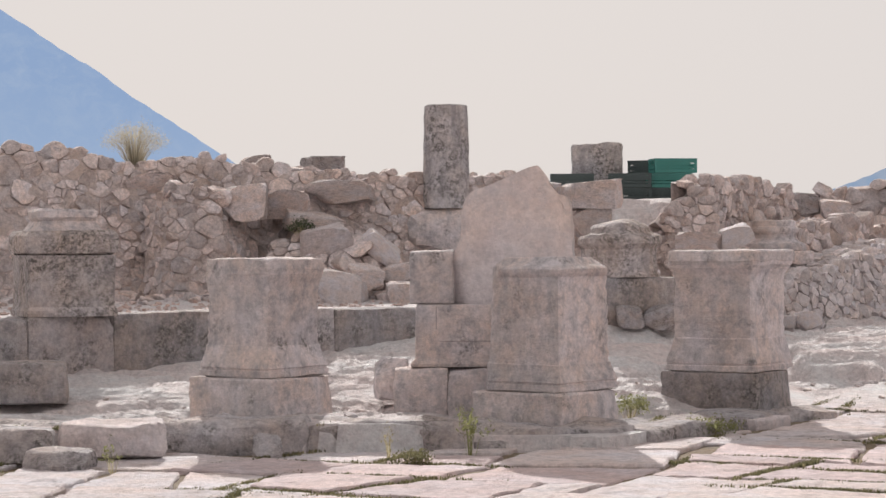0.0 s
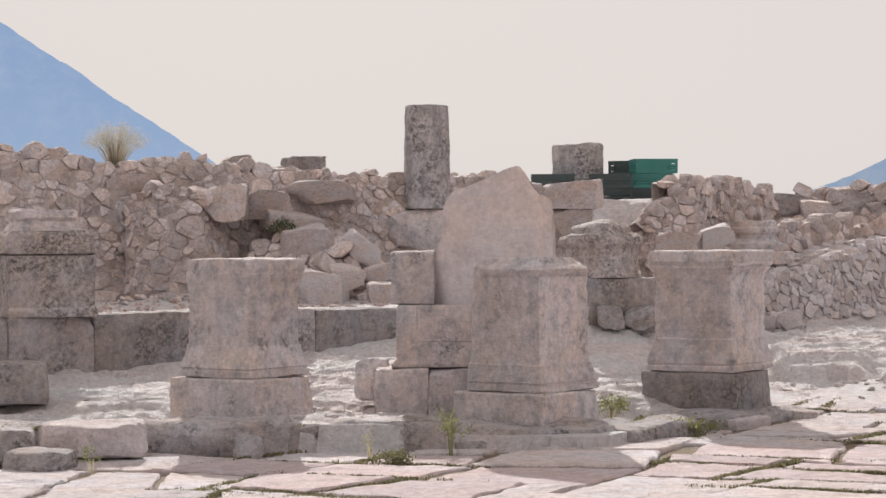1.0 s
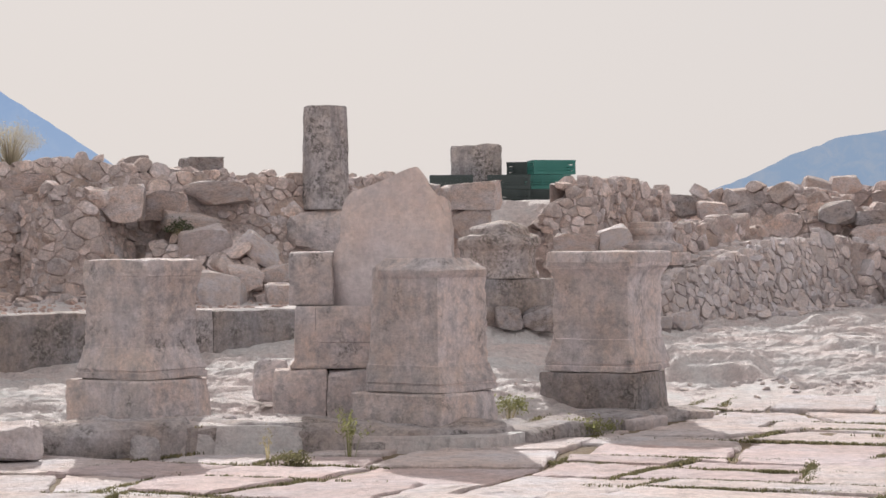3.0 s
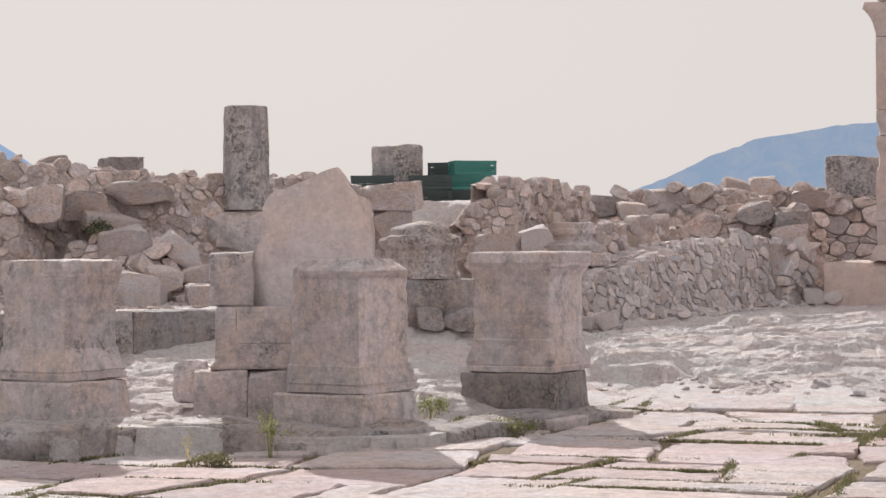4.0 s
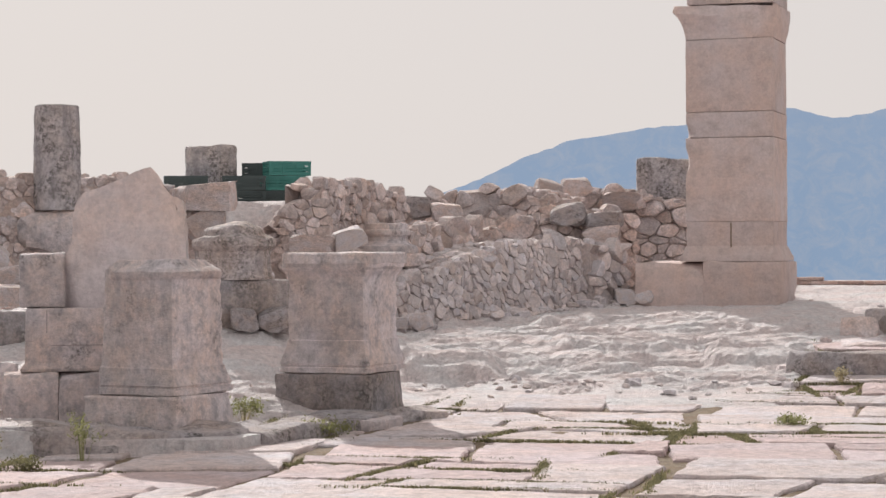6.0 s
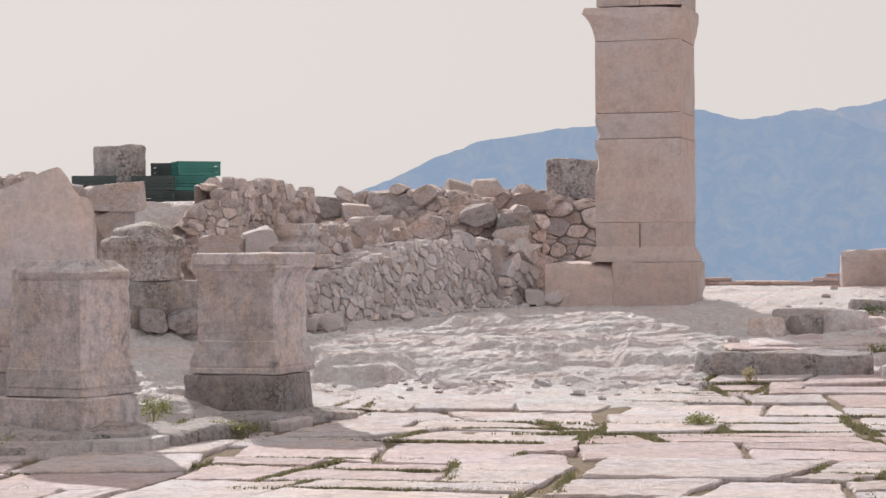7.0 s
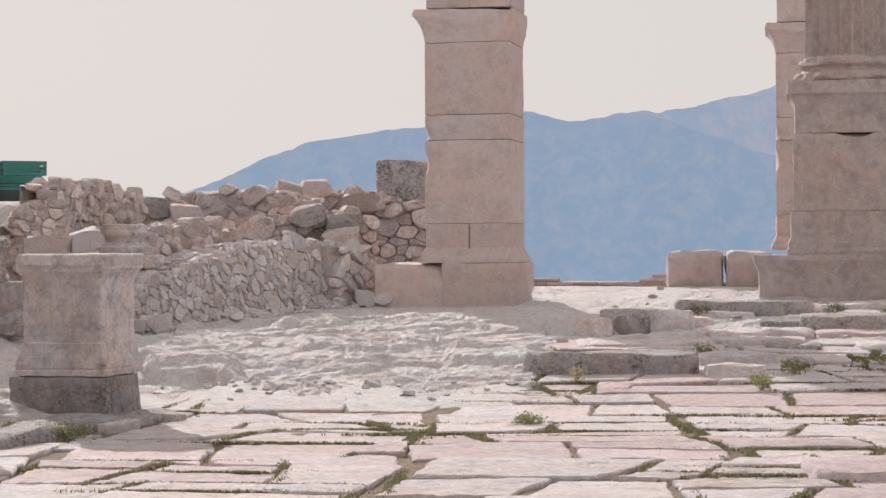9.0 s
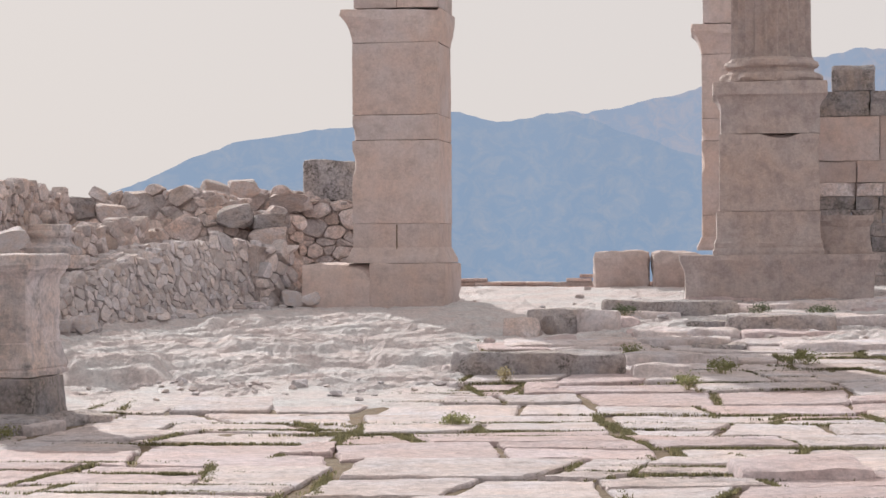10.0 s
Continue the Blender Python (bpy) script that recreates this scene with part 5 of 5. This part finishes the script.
# ---- plants ----
def tuft(heap_v, heap_f, p, count, length, spread, rnd, width=0.006):
    for _ in range(count):
        a = rnd.uniform(0, 2 * math.pi)
        o = Vector((rnd.gauss(0, spread), rnd.gauss(0, spread), 0))
        lean = rnd.uniform(0.1, 0.8)
        h = length * rnd.uniform(0.5, 1.1)
        side = Vector((-math.sin(a), math.cos(a), 0)) * width
        out = Vector((math.cos(a), math.sin(a), 0))
        b = p + o
        k = len(heap_v)
        heap_v += [b - side, b + side, b + out * lean * h * 0.4 + Vector((0, 0, h * 0.65)) + side * 0.7, b + out * lean * h * 0.4 + Vector((0, 0, h * 0.65)) - side * 0.7, b + out * lean * h + Vector((0, 0, h))]
        heap_f += [(k, k + 1, k + 2, k + 3), (k + 3, k + 2, k + 4)]


def stuff(name, v, f, material, label, category):
    me = bpy.data.meshes.new(name)
    me.from_pydata(v, [], f)
    me.materials.append(material)
    return tagged(new(name, me), label, category, kind="stuff")


def joint_grass():
    rnd = random.Random(31)
    v, f, v2, f2 = [], [], [], []
    for p, turn, length in JOINTS:
        q = noise.noise((p.x * 0.6, p.y * 0.6, 14))
        if q < 0.02:
            continue
        n = int(length * 230 * (0.35 + 2.0 * q))
        ux, uy = math.cos(radians(turn)), math.sin(radians(turn))
        mid = rnd.uniform(-0.3, 0.3) * length
        for _ in range(n):
            s = mid + rnd.gauss(0, 0.3) * length
            x, y = p.x + ux * s + rnd.gauss(0, 0.013), p.y + uy * s + rnd.gauss(0, 0.013)
            b = Vector((x, y, height(x, y, False) - 0.015))
            if rnd.random() < 0.75:
                tuft(v, f, b, 5, 0.026, 0.014, rnd, 0.005)
            else:
                tuft(v2, f2, b, 4, 0.022, 0.014, rnd, 0.005)
    stuff("joint_grass", v, f, M_GRASS, "short green grass growing in the paving joints", "grass")
    stuff("dry_grass", v2, f2, M_GRASS_DRY, "dry straw-coloured grass in the paving joints", "grass")


joint_grass()


def shrub(name, az, d, z, height_, width, stems, m_stem, m_leaf, label, leaf=0.02, per=14, seed=1):
    """A bushy herb: thin stems that fan out, with small leaves along the upper part."""
    rnd = random.Random(seed)
    t = thing(name, spot(az, d, z), 0, label, "plant")
    sv, sf, lv, lf = [], [], [], []
    for _ in range(stems):
        a, out = rnd.uniform(0, 2 * math.pi), (rnd.random() ** 0.5) * width / 2
        h = height_ * rnd.uniform(0.7, 1.0) * math.sqrt(1 - 0.72 * min(1, out / (width / 2)) ** 2)
        tip = Vector((math.cos(a) * out, math.sin(a) * out, h))
        side = Vector((-math.sin(a), math.cos(a), 0)) * 0.0022 + Vector((0.0012, 0, 0))
        base = Vector((tip.x * 0.22, tip.y * 0.22, -0.03))
        bend = Vector((tip.x * 0.5, tip.y * 0.5, h * 0.5))
        k = len(sv)
        sv += [base - side, base + side, bend + side * 0.8, bend - side * 0.8, tip]
        sf += [(k, k + 1, k + 2, k + 3), (k + 3, k + 2, k + 4)]
        for i in range(per):
            s = rnd.uniform(0.35, 1.05)
            c = bend.lerp(tip, s) + Vector((rnd.gauss(0, 0.02), rnd.gauss(0, 0.02), rnd.gauss(0, 0.02)))
            u = Vector((rnd.gauss(0, 1), rnd.gauss(0, 1), rnd.gauss(0, 1))).normalized() * leaf
            w = Vector((rnd.gauss(0, 1), rnd.gauss(0, 1), rnd.gauss(0, 1))).normalized() * leaf * 0.5
            k = len(lv)
            lv += [c - u, c + w, c + u, c - w]
            lf += [(k, k + 1, k + 2, k + 3)]
    for nm, vv, ff, m in (("stem_clump", sv, sf, m_stem), ("foliage", lv, lf, m_leaf)):
        me = bpy.data.meshes.new(nm)
        me.from_pydata(vv, [], ff)
        me.materials.append(m)
        o = new(nm, me)
        o.parent = t
    return t


shrub("wall_shrub", -8.4, 22.5, 2.27, 0.47, 0.74, 300, M_STRAW, M_STRAW, "dry straw-coloured bush growing on the rubble wall", 0.008, 14, 3)
shrub("weed", 0.72, 13.35, -0.02, 0.36, 0.26, 14, M_WEED, M_WEED, "yellow-green weed growing at the ledge", 0.016, 14, 4)
shrub("weed", -1.5, 13.2, -0.02, 0.24, 0.12, 6, M_DRY, M_DRY, "thin dry weed on the paving", 0.011, 9, 5)
shrub("weed", -9.05, 12.75, -0.02, 0.2, 0.14, 8, M_DRY, M_WEED, "small yellow weed before the loose slab", 0.012, 10, 6)


# ---- loose rubble and gravel ----
def scatter(name, count, region, sizes, meshes, material, label, seed):
    """Small loose stones strewn over a stretch of bearings and distances."""
    rnd = random.Random(seed)
    heap = Heap()
    for _ in range(count):
        a, d = region(rnd)
        p = spot(a, d)
        s = rnd.uniform(*sizes) * rnd.choice((0.5, 0.7, 1.0, 1.0, 1.4))
        p.z = height(p.x, p.y) + s * 0.12
        heap.add(rnd.choice(meshes), stone_pose(p, rnd.uniform(0, 360), (s, s * rnd.uniform(0.6, 1), s * rnd.uniform(0.35, 0.6)), rnd, 15))
    return tagged(heap.build(name, material), label, "rubble")


scatter("rubble_scatter", 220, lambda r: (lambda a: (a, 21.2 + 0.05 * (a + 12) - abs(r.gauss(0, 0.35))))(r.uniform(-12.5, 4.5)), (0.06, 0.17), ROCKS, M_RUBBLE, "loose rubble fallen at the foot of the wall", 51)
scatter("gravel", 500, lambda r: (lambda a: (a, bench_line(a) + r.uniform(0.5, 3.0)))(r.uniform(-12.5, 1.2)), (0.02, 0.06), ROCKS, M_BRICK, "brown gravel behind the kerb course", 52)
scatter("rubble_scatter", 130, lambda r: (lambda a: (a, 24.0 + (a - 8.4) * 0.5 - abs(r.gauss(0, 0.3))))(r.uniform(8.6, 15.8)), (0.06, 0.18), FIELD, M_FIELD, "loose stones along the drystone wall", 53)
scatter("rubble_scatter", 70, lambda r: (r.uniform(9.0, 21.0), r.gauss(18.6, 0.35)), (0.04, 0.11), FIELD, M_FIELD, "broken bedrock chips at the paving's edge", 54)
scatter("rubble_scatter", 60, lambda r: (r.uniform(-13.0, 9.0), r.uniform(14.2, 17.0)), (0.02, 0.06), FIELD, M_FIELD, "small stones on the ledge", 55)
scatter("rubble_scatter", 150, lambda r: (r.uniform(20.5, 34.0), r.uniform(19.0, 29.0)), (0.04, 0.14), FIELD, M_FIELD, "broken stones among the step slabs", 56)


def broken_steps():
    rnd = random.Random(61)
    for i in range(34):
        az, d = rnd.uniform(21.0, 34.0), rnd.uniform(20.0, 28.0)
        size = (rnd.uniform(0.4, 1.1), rnd.uniform(0.5, 0.9), rnd.uniform(0.055, 0.085))
        slab(az, d, size, -24 + rnd.uniform(-9, 9), rnd.choice(("flat broken slab of worn pale limestone", "low worn step stone of grey limestone")), m=rnd.choice((M_PAVE, M_PAVE, M_LEDGE, M_PINK)), seed=20.0 + i)


broken_steps()

for az, d, h, w, n, m, label in ((28.35, 24.9, 0.2, 0.34, 40, M_DARKWEED, "dark low shrub growing between the steps"), (30.0, 25.0, 0.18, 0.42, 44, M_DARKWEED, "dark low shrub growing between the steps"),
                                 (24.7, 25.3, 0.16, 0.3, 36, M_DARKWEED, "dark low shrub beside a fallen block"), (27.3, 19.4, 0.16, 0.3, 40, M_WEED, "yellow-green weed between the slabs"),
                                 (29.5, 20.2, 0.14, 0.4, 44, M_WEED, "yellow-green weed between the slabs"), (24.9, 20.8, 0.14, 0.26, 30, M_WEED, "green weed beside the kerb"),
                                 (21.4, 18.9, 0.12, 0.2, 24, M_DRY, "dry weed beside the long kerb"), (5.1, 15.2, 0.16, 0.3, 40, M_WEED, "green weeds beside the pedestal"), (26.4, 18.4, 0.14, 0.3, 36, M_WEED, "yellow-green weed between the slabs"),
                                 (-3.9, 21.75, 0.2, 0.34, 50, M_DARKWEED, "dark green tuft growing out of the rubble wall"), (20.1, 15.6, 0.07, 0.26, 34, M_WEED, "small dark weed in a paving joint"),
                                 (-0.9, 12.9, 0.05, 0.26, 34, M_GRASS, "flat green tuft on the paving"), (7.3, 14.9, 0.1, 0.5, 60, M_WEED, "green weeds growing along the ledge")):
    p = spot(az, d)
    z = height(p.x, p.y, False) if d < 21.3 or az > 9 else 1.46
    shrub("weed", az, d, z, h, w, n, M_DRY, m, label, 0.014, 12, int(az * 10 + d))
